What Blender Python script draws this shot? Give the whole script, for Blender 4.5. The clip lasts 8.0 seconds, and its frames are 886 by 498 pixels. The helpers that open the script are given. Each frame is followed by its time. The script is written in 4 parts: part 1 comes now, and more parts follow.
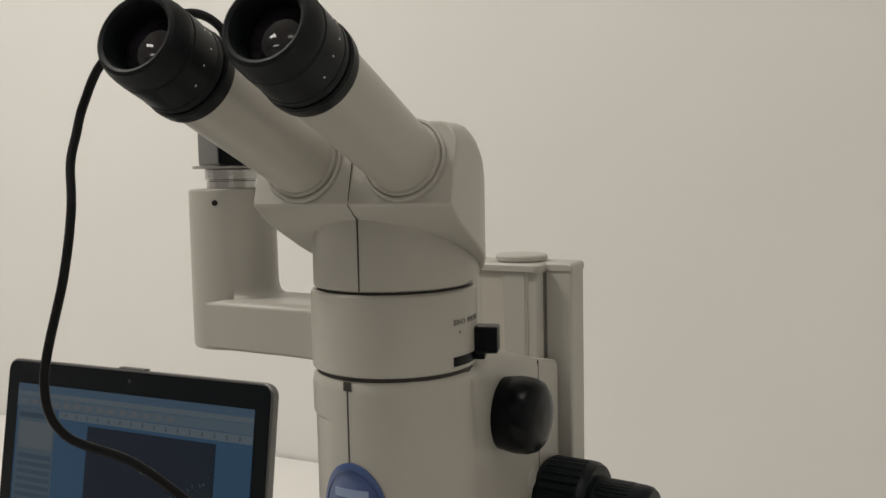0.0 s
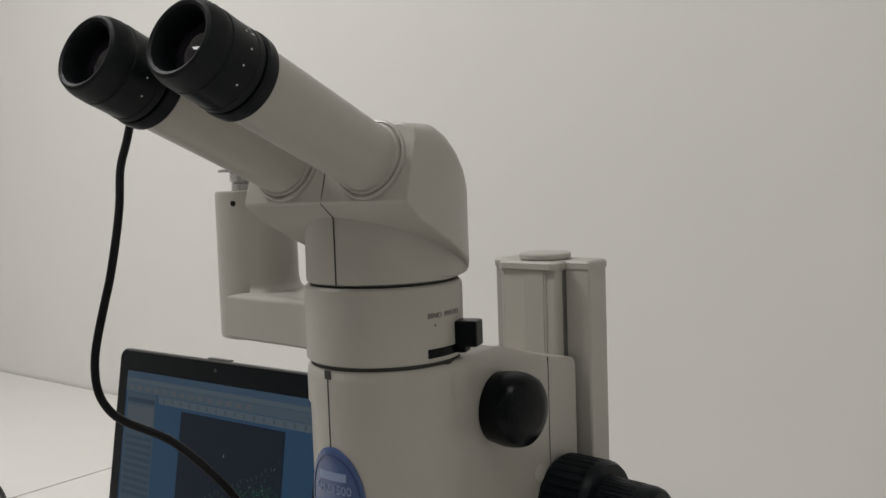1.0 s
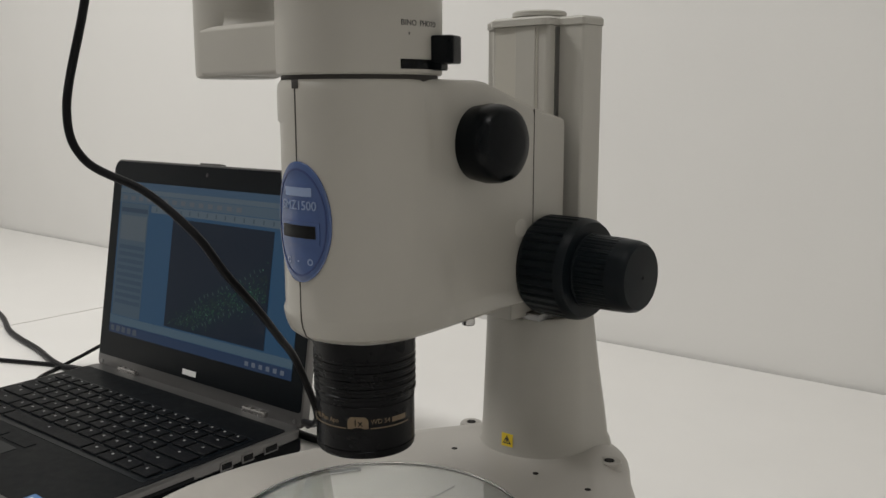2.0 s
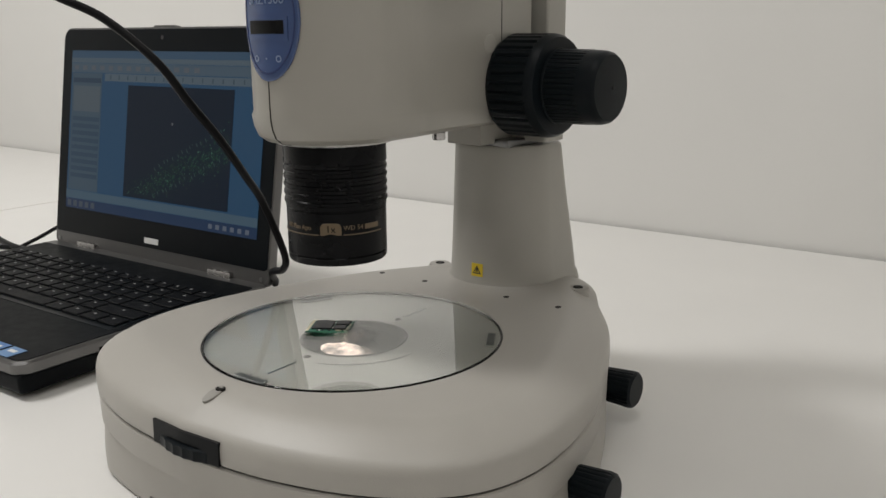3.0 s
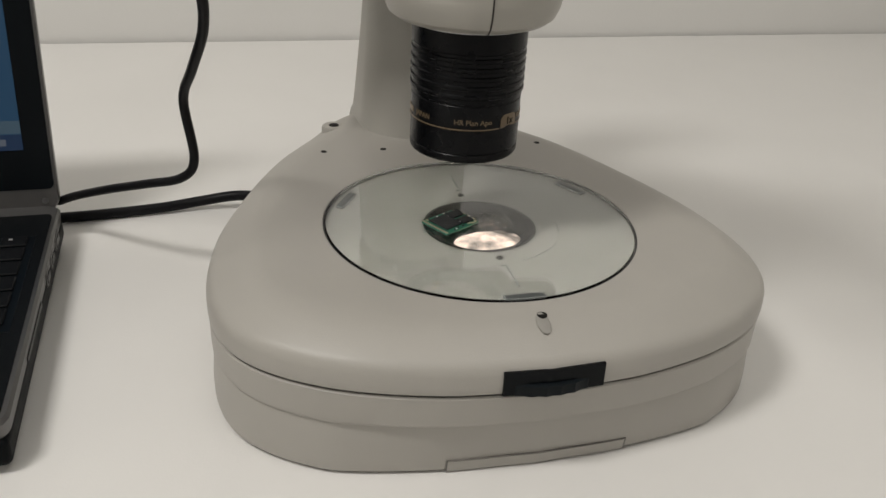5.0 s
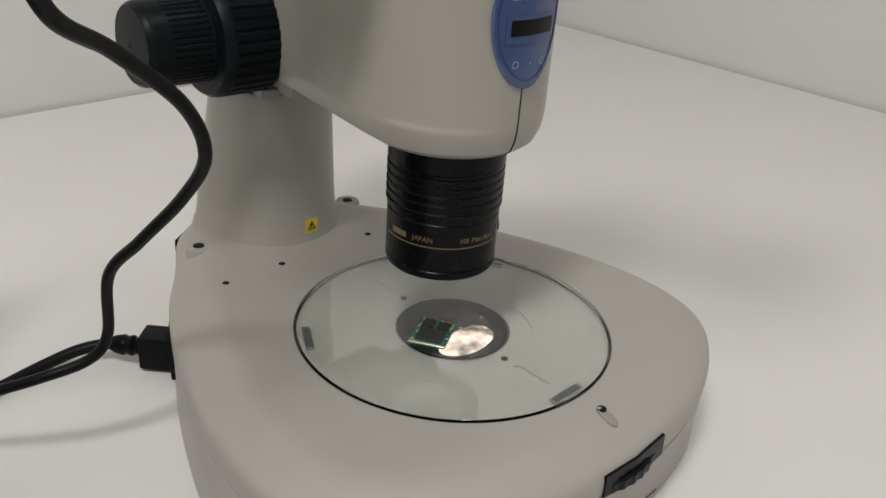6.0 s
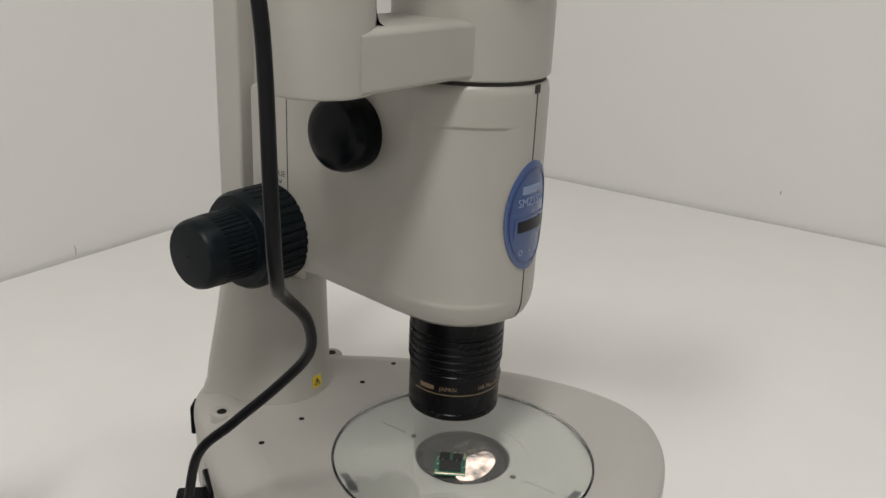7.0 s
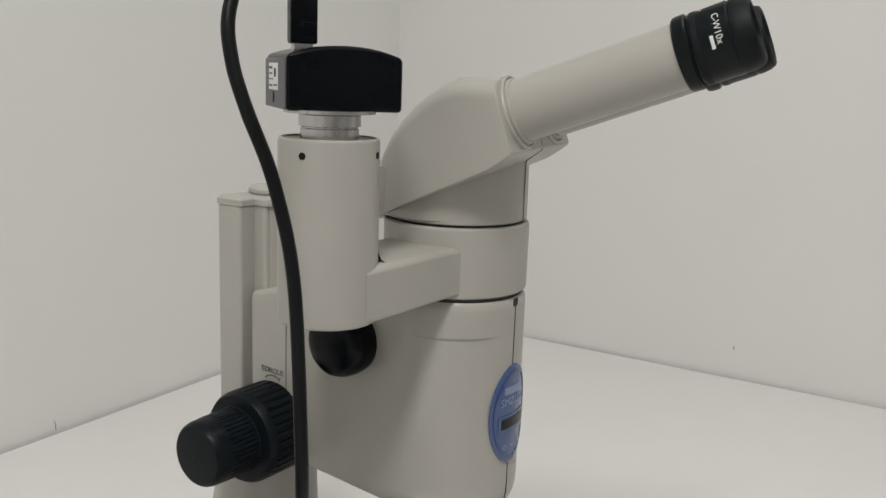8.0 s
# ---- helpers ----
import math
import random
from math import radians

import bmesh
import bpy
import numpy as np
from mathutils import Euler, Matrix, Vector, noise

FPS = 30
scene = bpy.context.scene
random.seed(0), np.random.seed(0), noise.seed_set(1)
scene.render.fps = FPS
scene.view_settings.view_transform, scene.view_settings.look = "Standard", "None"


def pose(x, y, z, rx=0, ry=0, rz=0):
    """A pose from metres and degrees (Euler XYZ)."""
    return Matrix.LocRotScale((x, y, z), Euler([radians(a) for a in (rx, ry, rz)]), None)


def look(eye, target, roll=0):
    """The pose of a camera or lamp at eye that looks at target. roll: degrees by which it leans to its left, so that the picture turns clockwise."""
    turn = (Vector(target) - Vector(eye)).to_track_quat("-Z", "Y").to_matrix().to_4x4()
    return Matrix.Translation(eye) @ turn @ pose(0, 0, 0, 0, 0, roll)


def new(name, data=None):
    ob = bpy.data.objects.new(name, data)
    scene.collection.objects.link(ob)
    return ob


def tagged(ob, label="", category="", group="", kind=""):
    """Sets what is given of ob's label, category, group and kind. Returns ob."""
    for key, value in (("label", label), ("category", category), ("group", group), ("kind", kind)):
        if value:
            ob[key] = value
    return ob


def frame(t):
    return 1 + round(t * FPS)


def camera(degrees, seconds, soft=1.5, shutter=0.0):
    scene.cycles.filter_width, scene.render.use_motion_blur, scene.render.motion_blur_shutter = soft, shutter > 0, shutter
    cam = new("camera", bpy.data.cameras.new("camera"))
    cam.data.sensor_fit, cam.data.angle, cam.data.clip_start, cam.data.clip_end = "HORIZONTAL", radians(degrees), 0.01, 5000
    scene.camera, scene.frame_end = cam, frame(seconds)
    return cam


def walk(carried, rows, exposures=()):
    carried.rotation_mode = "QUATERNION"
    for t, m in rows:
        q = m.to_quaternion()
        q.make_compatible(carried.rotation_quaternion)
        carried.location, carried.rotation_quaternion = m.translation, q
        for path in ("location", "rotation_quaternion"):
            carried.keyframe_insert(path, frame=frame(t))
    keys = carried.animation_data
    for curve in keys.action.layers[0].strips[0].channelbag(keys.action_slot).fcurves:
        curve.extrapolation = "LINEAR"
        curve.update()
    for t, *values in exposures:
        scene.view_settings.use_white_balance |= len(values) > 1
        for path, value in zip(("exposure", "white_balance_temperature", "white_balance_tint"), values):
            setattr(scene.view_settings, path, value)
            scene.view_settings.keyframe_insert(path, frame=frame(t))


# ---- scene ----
cam = camera(52.9, 8.0)
PATH = [
    (0, (0.243, -0.442, 1.219), (-0.652, 1.338, 1.049), -1.2),
    (0.2, (0.294, -0.413, 1.228), (-0.772, 1.274, 1.094), -1.2),
    (0.5, (0.33, -0.408, 1.237), (-0.862, 1.195, 1.142), -1.6),
    (0.7, (0.337, -0.402, 1.232), (-0.872, 1.187, 1.126), -1.8),
    (1, (0.344, -0.401, 1.213), (-0.872, 1.18, 1.063), -2.0),
    (1.2, (0.348, -0.395, 1.189), (-0.875, 1.175, 0.999), -1.8),
    (1.5, (0.351, -0.39, 1.162), (-0.878, 1.166, 0.9), -1.4),
    (1.7, (0.353, -0.386, 1.133), (-0.884, 1.161, 0.855), -0.8),
    (2, (0.356, -0.375, 1.097), (-0.889, 1.155, 0.766), -0.1),
    (2.2, (0.359, -0.369, 1.085), (-0.885, 1.147, 0.692), 0.5),
    (3.3, (0.351, -0.415, 1.013), (-0.677, 1.207, 0.453), -0.9),
    (3.5, (0.321, -0.435, 1.037), (-0.549, 1.242, 0.378), -0.0),
    (3.8, (0.251, -0.455, 1.045), (-0.411, 1.281, 0.303), -0.5),
    (4, (0.186, -0.467, 1.047), (-0.328, 1.301, 0.266), -0.8),
    (4.2, (0.114, -0.478, 1.053), (-0.116, 1.326, 0.221), 0.8),
    (4.5, (-0.013, -0.487, 1.063), (0.047, 1.31, 0.186), 1.0),
    (4.7, (-0.078, -0.484, 1.067), (0.126, 1.288, 0.163), 2.0),
    (5.8, (-0.285, -0.318, 1.094), (0.896, 1.002, 0.164), 4.3),
    (6, (-0.329, -0.301, 1.115), (0.961, 0.929, 0.208), 4.3),
    (6.2, (-0.363, -0.293, 1.131), (1.009, 0.874, 0.261), 3.9),
    (6.5, (-0.413, -0.28, 1.156), (1.077, 0.788, 0.356), 3.5),
    (6.8, (-0.451, -0.281, 1.175), (1.095, 0.765, 0.459), 2.9),
    (7, (-0.466, -0.28, 1.191), (1.107, 0.748, 0.505), 2.6),
    (7.2, (-0.486, -0.283, 1.198), (1.126, 0.731, 0.587), 2.6),
    (7.5, (-0.499, -0.283, 1.218), (1.145, 0.722, 0.683), 2.4),
    (7.8, (-0.511, -0.284, 1.239), (1.165, 0.715, 0.802), 2.2),
    (8, (-0.516, -0.287, 1.248), (1.17, 0.716, 0.859), 2.1),
]
walk(cam, [(t, look(eye, target, roll)) for t, eye, target, roll in PATH],
     exposures=((0, -.08, 6900, 10), (.6, -.26, 6500, 10), (1.2, -.18, 6500, 10), (1.5, -.14, 6500, 10), (2.0, -.05, 6500, 10), (3.5, -.02, 6500, 10), (4.2, -.07, 6720, 10), (4.5, -.10, 6750, 10), (6, -.08, 6480, 10), (7, .04, 6480, 10), (8, .07, 6400, 10)))

# ---- light ----
world = bpy.data.worlds.new("world")
scene.world = world
world.use_nodes = True
world.node_tree.nodes["Background"].inputs[0].default_value = (0.9, 0.95, 1.0, 1)
world.node_tree.nodes["Background"].inputs[1].default_value = 0.02


def panel_lamp(x, y, sx, sy, watts):
    la = bpy.data.lights.new("ceiling_panel_light", "AREA")
    la.shape, la.size, la.size_y, la.energy, la.color = "RECTANGLE", sx, sy, watts, (1.0, 0.985, 0.965)
    ob = new("ceiling_panel_light", la)
    ob.matrix_world = pose(x, y, 2.66)
    return ob


for lx, ly, lw in ((-1.05, -.45, 25), (.35, -.45, 4.5), (-1.05, -1.9, 5), (.35, -1.9, 1), (-1.05, -3.3, 3), (.35, -3.3, 1.5)):
    panel_lamp(lx, ly, 0.6, 0.3, lw)


# ---- materials ----
def material(name, color, rough=0.5, metal=0.0, grain=0.0, scale=40.0, bump=0.0, bump_scale=300.0, spec=0.5, coat=0.0):
    m = bpy.data.materials.new(name)
    m.use_nodes = True
    nt = m.node_tree
    b = nt.nodes["Principled BSDF"]
    b.inputs["Base Color"].default_value = (*color, 1)
    b.inputs["Roughness"].default_value = rough
    b.inputs["Metallic"].default_value = metal
    b.inputs["Specular IOR Level"].default_value = spec
    b.inputs["Coat Weight"].default_value = coat
    tc = nt.nodes.new("ShaderNodeTexCoord")
    if grain:
        n1 = nt.nodes.new("ShaderNodeTexNoise")
        n1.inputs["Scale"].default_value, n1.inputs["Detail"].default_value = scale, 6
        n2 = nt.nodes.new("ShaderNodeTexNoise")
        n2.inputs["Scale"].default_value, n2.inputs["Detail"].default_value = scale / 9, 3
        for n in (n1, n2):
            nt.links.new(tc.outputs["Object"], n.inputs["Vector"])
        mix = nt.nodes.new("ShaderNodeMath")
        mix.operation = "ADD"
        nt.links.new(n1.outputs["Fac"], mix.inputs[0])
        nt.links.new(n2.outputs["Fac"], mix.inputs[1])
        ramp = nt.nodes.new("ShaderNodeMapRange")
        ramp.inputs["From Min"].default_value, ramp.inputs["From Max"].default_value = 0.6, 1.4
        ramp.inputs["To Min"].default_value, ramp.inputs["To Max"].default_value = 1 - grain, 1 + grain
        nt.links.new(mix.outputs[0], ramp.inputs["Value"])
        mul = nt.nodes.new("ShaderNodeVectorMath")
        mul.operation = "SCALE"
        mul.inputs[0].default_value = color
        nt.links.new(ramp.outputs["Result"], mul.inputs["Scale"])
        nt.links.new(mul.outputs[0], b.inputs["Base Color"])
        rr = nt.nodes.new("ShaderNodeMapRange")
        rr.inputs["From Min"].default_value, rr.inputs["From Max"].default_value = 0.6, 1.4
        rr.inputs["To Min"].default_value, rr.inputs["To Max"].default_value = max(0, rough - 0.6 * grain), min(1, rough + 0.6 * grain)
        nt.links.new(mix.outputs[0], rr.inputs["Value"])
        nt.links.new(rr.outputs["Result"], b.inputs["Roughness"])
    if bump:
        nb = nt.nodes.new("ShaderNodeTexNoise")
        nb.inputs["Scale"].default_value, nb.inputs["Detail"].default_value = bump_scale, 4
        nt.links.new(tc.outputs["Object"], nb.inputs["Vector"])
        bn = nt.nodes.new("ShaderNodeBump")
        bn.inputs["Strength"].default_value, bn.inputs["Distance"].default_value = bump, 0.001
        nt.links.new(nb.outputs["Fac"], bn.inputs["Height"])
        nt.links.new(bn.outputs["Normal"], b.inputs["Normal"])
    return m


def glowing(name, color, strength):
    m = bpy.data.materials.new(name)
    m.use_nodes = True
    b = m.node_tree.nodes["Principled BSDF"]
    b.inputs["Base Color"].default_value = (0.01, 0.01, 0.01, 1)
    b.inputs["Roughness"].default_value = 0.5
    b.inputs["Specular IOR Level"].default_value = 0.12
    b.inputs["Emission Color"].default_value = (*color, 1)
    b.inputs["Emission Strength"].default_value = strength
    return m


def clear_glass(name, color=(0.96, 1, 0.985), rough=0.0, ior=1.5, coat=0.0):
    m = bpy.data.materials.new(name)
    m.use_nodes = True
    b = m.node_tree.nodes["Principled BSDF"]
    b.inputs["Base Color"].default_value = (*color, 1)
    b.inputs["Transmission Weight"].default_value = 1
    b.inputs["Coat Weight"].default_value = coat
    b.inputs["Coat Roughness"].default_value = 0.08
    b.inputs["Roughness"].default_value = rough
    b.inputs["IOR"].default_value = ior
    return m


CREAM = material("cream_enamel", (0.378, 0.362, 0.324), 0.34, grain=0.025, scale=60, bump=0.05, bump_scale=1500)
CREAM_BASE = material("cream_cast_base", (0.405, 0.386, 0.352), 0.42, grain=0.025, scale=50, bump=0.10, bump_scale=1200)
CREAM_COL = material("cream_column", (0.40, 0.385, 0.347), 0.40, grain=0.02, scale=70, bump=0.05, bump_scale=1500)
SEAM = material("seam_dark", (0.03, 0.027, 0.024), 0.8)
BLACK = material("black_plastic", (0.0025, 0.0035, 0.0045), 0.24, grain=0.04, scale=90, bump=0.08, bump_scale=900, spec=0.13)
RUBBER = material("black_rubber", (0.0065, 0.0085, 0.0095), 0.5, grain=0.2, scale=120, bump=0.15, bump_scale=1400, spec=0.16)
EYE_BLACK = material("black_eyepiece_paint", (0.0045, 0.0065, 0.0075), 0.36, grain=0.2, scale=140, bump=0.08, bump_scale=1200, spec=0.16)
FAINT = material("faint_seam", (0.19, 0.18, 0.165), 0.7)
KNOB = material("slate_black_knob", (0.005, 0.0075, 0.0095), 0.38, grain=0.05, scale=90, bump=0.06, bump_scale=1100, spec=0.13)
ANODIZED = material("black_anodized_metal", (0.003, 0.0032, 0.004), 0.27, grain=0.03, scale=80, spec=0.14)
METAL = material("machined_metal", (0.50, 0.49, 0.48), 0.26, metal=1.0, grain=0.06, scale=150)
# near-black, stands for the shade inside the screw holes, which are closed discs
HOLE = material("recess_shade", (0.012, 0.011, 0.010), 0.6, spec=0.13)
STEEL = material("dark_steel", (0.25, 0.25, 0.25), 0.35, metal=1.0, grain=0.08, scale=150)
BADGE = material("blue_badge", (0.045, 0.082, 0.205), 0.22, grain=0.05, scale=200, coat=0.35)
BADGE_RIM = material("blue_badge_rim", (0.03, 0.05, 0.15), 0.25, coat=0.35)
BADGE_INK = material("pale_ink", (0.20, 0.26, 0.40), 0.4)
GOLD_INK = material("gold_ink", (0.15, 0.105, 0.058), 0.4)
DARK_INK = material("dark_ink", (0.05, 0.05, 0.05), 0.6)
WHITE_INK = material("white_ink", (0.7, 0.7, 0.68), 0.5)
YELLOW = material("yellow_label", (0.75, 0.55, 0.03), 0.5, grain=0.03)
STICKER = material("white_sticker", (0.75, 0.75, 0.73), 0.5, grain=0.03)
TABLE = material("white_laminate", (0.775, 0.762, 0.735), 0.36, grain=0.02, scale=14, bump=0.06, bump_scale=700)
TABLE_EDGE = material("table_edge", (0.35, 0.34, 0.32), 0.5, grain=0.04)
WALL = material("painted_wall", (0.765, 0.755, 0.73), 0.75, grain=0.012, scale=9, bump=0.12, bump_scale=260)
CEIL = material("ceiling_paint", (0.75, 0.74, 0.71), 0.8, grain=0.01, scale=6)
FLOOR = material("vinyl_floor", (0.26, 0.25, 0.24), 0.5, grain=0.08, scale=12, bump=0.05)
GLASS = clear_glass("stage_glass", (0.962, 0.980, 0.960))
LENS = clear_glass("lens_glass", (0.97, 0.98, 1.0))
LENS_COAT = material("dark_lens", (0.012, 0.010, 0.014), 0.07, spec=0.6, coat=0.3)
INNER = material("white_inner_plate", (0.226, 0.221, 0.202), 0.45, grain=0.02)
TAB = material("grey_tab", (0.16, 0.17, 0.165), 0.6, grain=0.05)
DISH = material("dark_dish", (0.007, 0.007, 0.008), 0.30, grain=0.1, scale=300, spec=0.12)
MIRROR = material("mirror_metal", (0.85, 0.82, 0.78), 0.08, metal=1.0)
CABLE = material("black_cable", (0.007, 0.007, 0.008), 0.40, grain=0.1, scale=200, spec=0.13)
LAP_DARK = material("laptop_dark", (0.0045, 0.0055, 0.0065), 0.48, grain=0.12, scale=120, bump=0.05, bump_scale=1500, spec=0.08)
LAP_KEY = material("laptop_key", (0.006, 0.0065, 0.0075), 0.5, grain=0.15, scale=300, spec=0.08)
LAP_BEZEL = material("laptop_bezel", (0.003, 0.0045, 0.006), 0.32, spec=0.14)
LAP_METAL = material("laptop_metal", (0.16, 0.157, 0.155), 0.38, metal=0.85, grain=0.05, scale=200)
PCB = material("green_circuit_board", (0.03, 0.16, 0.10), 0.4, grain=0.25, scale=500)
CHIP = material("black_chip", (0.015, 0.016, 0.018), 0.5, grain=0.2, scale=400)
SOLDER = material("solder_gold", (0.75, 0.68, 0.5), 0.3, metal=0.9)
FILM = clear_glass("clear_film", (0.98, 0.98, 0.98), 0.02, 1.03, 1.0)


# ---- builders ----
def finish(bm, name, mat, parent=None, label="", angle=38):
    bmesh.ops.recalc_face_normals(bm, faces=bm.faces)
    lim = radians(angle)
    for f in bm.faces:
        f.smooth = True
    for e in bm.edges:
        e.smooth = len(e.link_faces) == 2 and e.calc_face_angle(0) < lim
    me = bpy.data.meshes.new(name)
    bm.to_mesh(me)
    bm.free()
    me.materials.append(mat)
    ob = new(name, me)
    if len(me.polygons) > 6:
        wn = ob.modifiers.new("weighted_normals", "WEIGHTED_NORMAL")
        wn.keep_sharp, wn.weight = True, 60
    if parent:
        ob.parent = parent
        ob.matrix_parent_inverse = parent.matrix_world.inverted()
    if label:
        ob["label"] = label
    return ob


def part(name, bm, mat, parent, label="", m=None, angle=38):
    if m is not None:
        bm.transform(m)
    return finish(bm, name, mat, parent, label, angle)


def loft(rings, cap0=True, cap1=True, closed=True):
    bm = bmesh.new()
    rows = [[bm.verts.new(p) for p in r] for r in rings]
    n = len(rows[0])
    for a, b in zip(rows, rows[1:]):
        for i in range(n if closed else n - 1):
            j = (i + 1) % n
            bm.faces.new((a[i], a[j], b[j], b[i]))
    if cap0:
        bm.faces.new(rows[0][::-1])
    if cap1:
        bm.faces.new(rows[-1])
    return bm


def lathe(profile, n=64, m=None, ends=True):
    """Rings of radius and height round z; a radius of 0 closes the end."""
    bm = loft([[(max(r, 1e-5) * math.cos(2 * math.pi * i / n), max(r, 1e-5) * math.sin(2 * math.pi * i / n), z) for i in range(n)] for r, z in profile],
              ends and profile[0][0] > 0, ends and profile[-1][0] > 0)
    if m is not None:
        bm.transform(m)
    return bm


def rbox(sx, sy, sz, r=0.002, seg=3, m=None):
    """A box with rounded edges, centred in x and y, standing on z = 0."""
    bm = bmesh.new()
    bmesh.ops.create_cube(bm, size=1)
    bm.transform(Matrix.Translation((0, 0, sz / 2)) @ Matrix.Diagonal((sx, sy, sz, 1)))
    if r:
        bmesh.ops.bevel(bm, geom=bm.edges[:], offset=r, segments=seg, profile=0.5, affect="EDGES")
    if m is not None:
        bm.transform(m)
    return bm


def spline(cp, n=12):
    cp = [Vector(p) for p in cp]
    pts = [2 * cp[0] - cp[1], *cp, 2 * cp[-1] - cp[-2]]
    out = []
    for i in range(1, len(pts) - 2):
        a, b, c, d = pts[i - 1:i + 3]
        for k in range(n):
            s = k / n
            out.append(0.5 * (2 * b + (c - a) * s + (2 * a - 5 * b + 4 * c - d) * s * s + (3 * b - a - 3 * c + d) * s ** 3))
    out.append(cp[-1])
    return out


def tube(points, r, n=12):
    rings = []
    nrm = None
    for i, p in enumerate(points):
        t = (points[min(i + 1, len(points) - 1)] - points[max(i - 1, 0)]).normalized()
        if nrm is None:
            nrm = t.orthogonal().normalized()
        nrm = (nrm - t * nrm.dot(t)).normalized()
        b = t.cross(nrm)
        rings.append([p + r * (math.cos(2 * math.pi * k / n) * nrm + math.sin(2 * math.pi * k / n) * b) for k in range(n)])
    return loft(rings)


def text_bm(body, size, depth=0.0002):
    cu = bpy.data.curves.new("lettering", "FONT")
    cu.body, cu.size, cu.extrude, cu.align_x, cu.align_y = body, size, depth, "CENTER", "CENTER"
    cu.resolution_u = 3
    ob = new("lettering", cu)
    bpy.context.view_layer.update()
    me = bpy.data.meshes.new_from_object(ob.evaluated_get(bpy.context.evaluated_depsgraph_get()))
    bm = bmesh.new()
    bm.from_mesh(me)
    bpy.data.objects.remove(ob)
    bpy.data.curves.remove(cu)
    bpy.data.meshes.remove(me)
    return bm


def wrap(bm, r, angle0=0.0, z0=0.0):
    """Bends a flat drawing (x along, y up, z out) round an upright cylinder of radius r; angle 0 faces -y, growing to +x."""
    for v in bm.verts:
        a = angle0 + v.co.x / r
        q = r + v.co.z
        v.co = Vector((q * math.sin(a), -q * math.cos(a), z0 + v.co.y))
    return bm


def plate(w, h, d=0.0003, nx=1, ny=1):
    """A thin flat slab in x and y, cut into nx by ny, with its top at z = d."""
    bm = bmesh.new()
    g = [[[bm.verts.new(((i / nx - 0.5) * w, (j / ny - 0.5) * h, z)) for i in range(nx + 1)] for j in range(ny + 1)] for z in (0, d)]
    for j in range(ny):
        for i in range(nx):
            bm.faces.new((g[1][j][i], g[1][j][i + 1], g[1][j + 1][i + 1], g[1][j + 1][i]))
            bm.faces.new((g[0][j][i], g[0][j + 1][i], g[0][j + 1][i + 1], g[0][j][i + 1]))
    for i in range(nx):
        bm.faces.new((g[0][0][i], g[0][0][i + 1], g[1][0][i + 1], g[1][0][i]))
        bm.faces.new((g[0][ny][i + 1], g[0][ny][i], g[1][ny][i], g[1][ny][i + 1]))
    for j in range(ny):
        bm.faces.new((g[0][j + 1][0], g[0][j][0], g[1][j][0], g[1][j + 1][0]))
        bm.faces.new((g[0][j][nx], g[0][j + 1][nx], g[1][j + 1][nx], g[1][j][nx]))
    return bm


def join(*bms):
    out = bms[0]
    for b in bms[1:]:
        me = bpy.data.meshes.new("join")
        b.to_mesh(me)
        b.free()
        out.from_mesh(me)
        bpy.data.meshes.remove(me)
    return out


def thing(name, at, label, category, group=""):
    ob = new(name)
    ob.empty_display_size = 0.02
    ob.matrix_world = at
    bpy.context.view_layer.update()
    return tagged(ob, label, category, group)


# ---- the room ----
TZ = 0.76
X0, X1, Y0, Y1, ZC = -2.6, 0.975, -4.2, 0.717, 2.7


def slab(name, x0, x1, y0, y1, z0, z1, mat, label):
    bm = bmesh.new()
    bmesh.ops.create_cube(bm, size=1)
    bm.transform(Matrix.Translation(((x0 + x1) / 2, (y0 + y1) / 2, (z0 + z1) / 2)) @ Matrix.Diagonal((x1 - x0, y1 - y0, z1 - z0, 1)))
    return tagged(finish(bm, name, mat), label, name.split("_")[0], kind="structure")


slab("floor", X0 - .1, X1 + .1, Y0 - .1, Y1 + .1, -.1, 0, FLOOR, "grey vinyl floor of the room")
slab("ceiling", X0 - .1, X1 + .1, Y0 - .1, Y1 + .1, ZC, ZC + .1, CEIL, "plain white ceiling of the room")
slab("wall_north", X0, X1, Y1, Y1 + .1, 0, ZC, WALL, "plain off-white painted wall behind the table")
slab("wall_east", X1, X1 + .1, Y0, Y1 + .1, 0, ZC, WALL, "plain off-white painted wall beside the table")
slab("wall_south", X0, X1, Y0 - .1, Y0, 0, ZC, WALL, "plain off-white painted wall")
slab("wall_west", X0 - .1, X0, Y0 - .1, Y1 + .1, 0, ZC, WALL, "plain off-white painted wall")


def table(x0, x1, y0, y1):
    t = thing("table", pose((x0 + x1) / 2, (y0 + y1) / 2, 0), "plain white laminate table pushed against the wall", "table", "white tables along the wall")
    top = rbox(x1 - x0 - .0036, y1 - y0, .028, .0012, 2, pose((x0 + x1) / 2, (y0 + y1) / 2, TZ - .028))
    part("tabletop", top, TABLE, t)
    if x1 > 0:
        # added dark strip that stands for the shade in the gap between the tabletops
        part("gap_shade_strip", rbox(.0034, y1 - y0 - .004, .024, 0, 1, pose(x0, (y0 + y1) / 2, TZ - .0262)), SEAM, t, "dark strip standing for the shade in the gap between the two tables")
    for sx in (x0 + .05, x1 - .05):
        for sy in (y0 + .06, y1 - .06):
            part("leg", rbox(.04, .04, TZ - .028, .003, 2, pose(sx, sy, 0)), LAP_METAL, t, "grey metal leg")
    return t


table(-.985, .970, -.75, .7110)
table(-2.55, -.985, -.75, .7110)

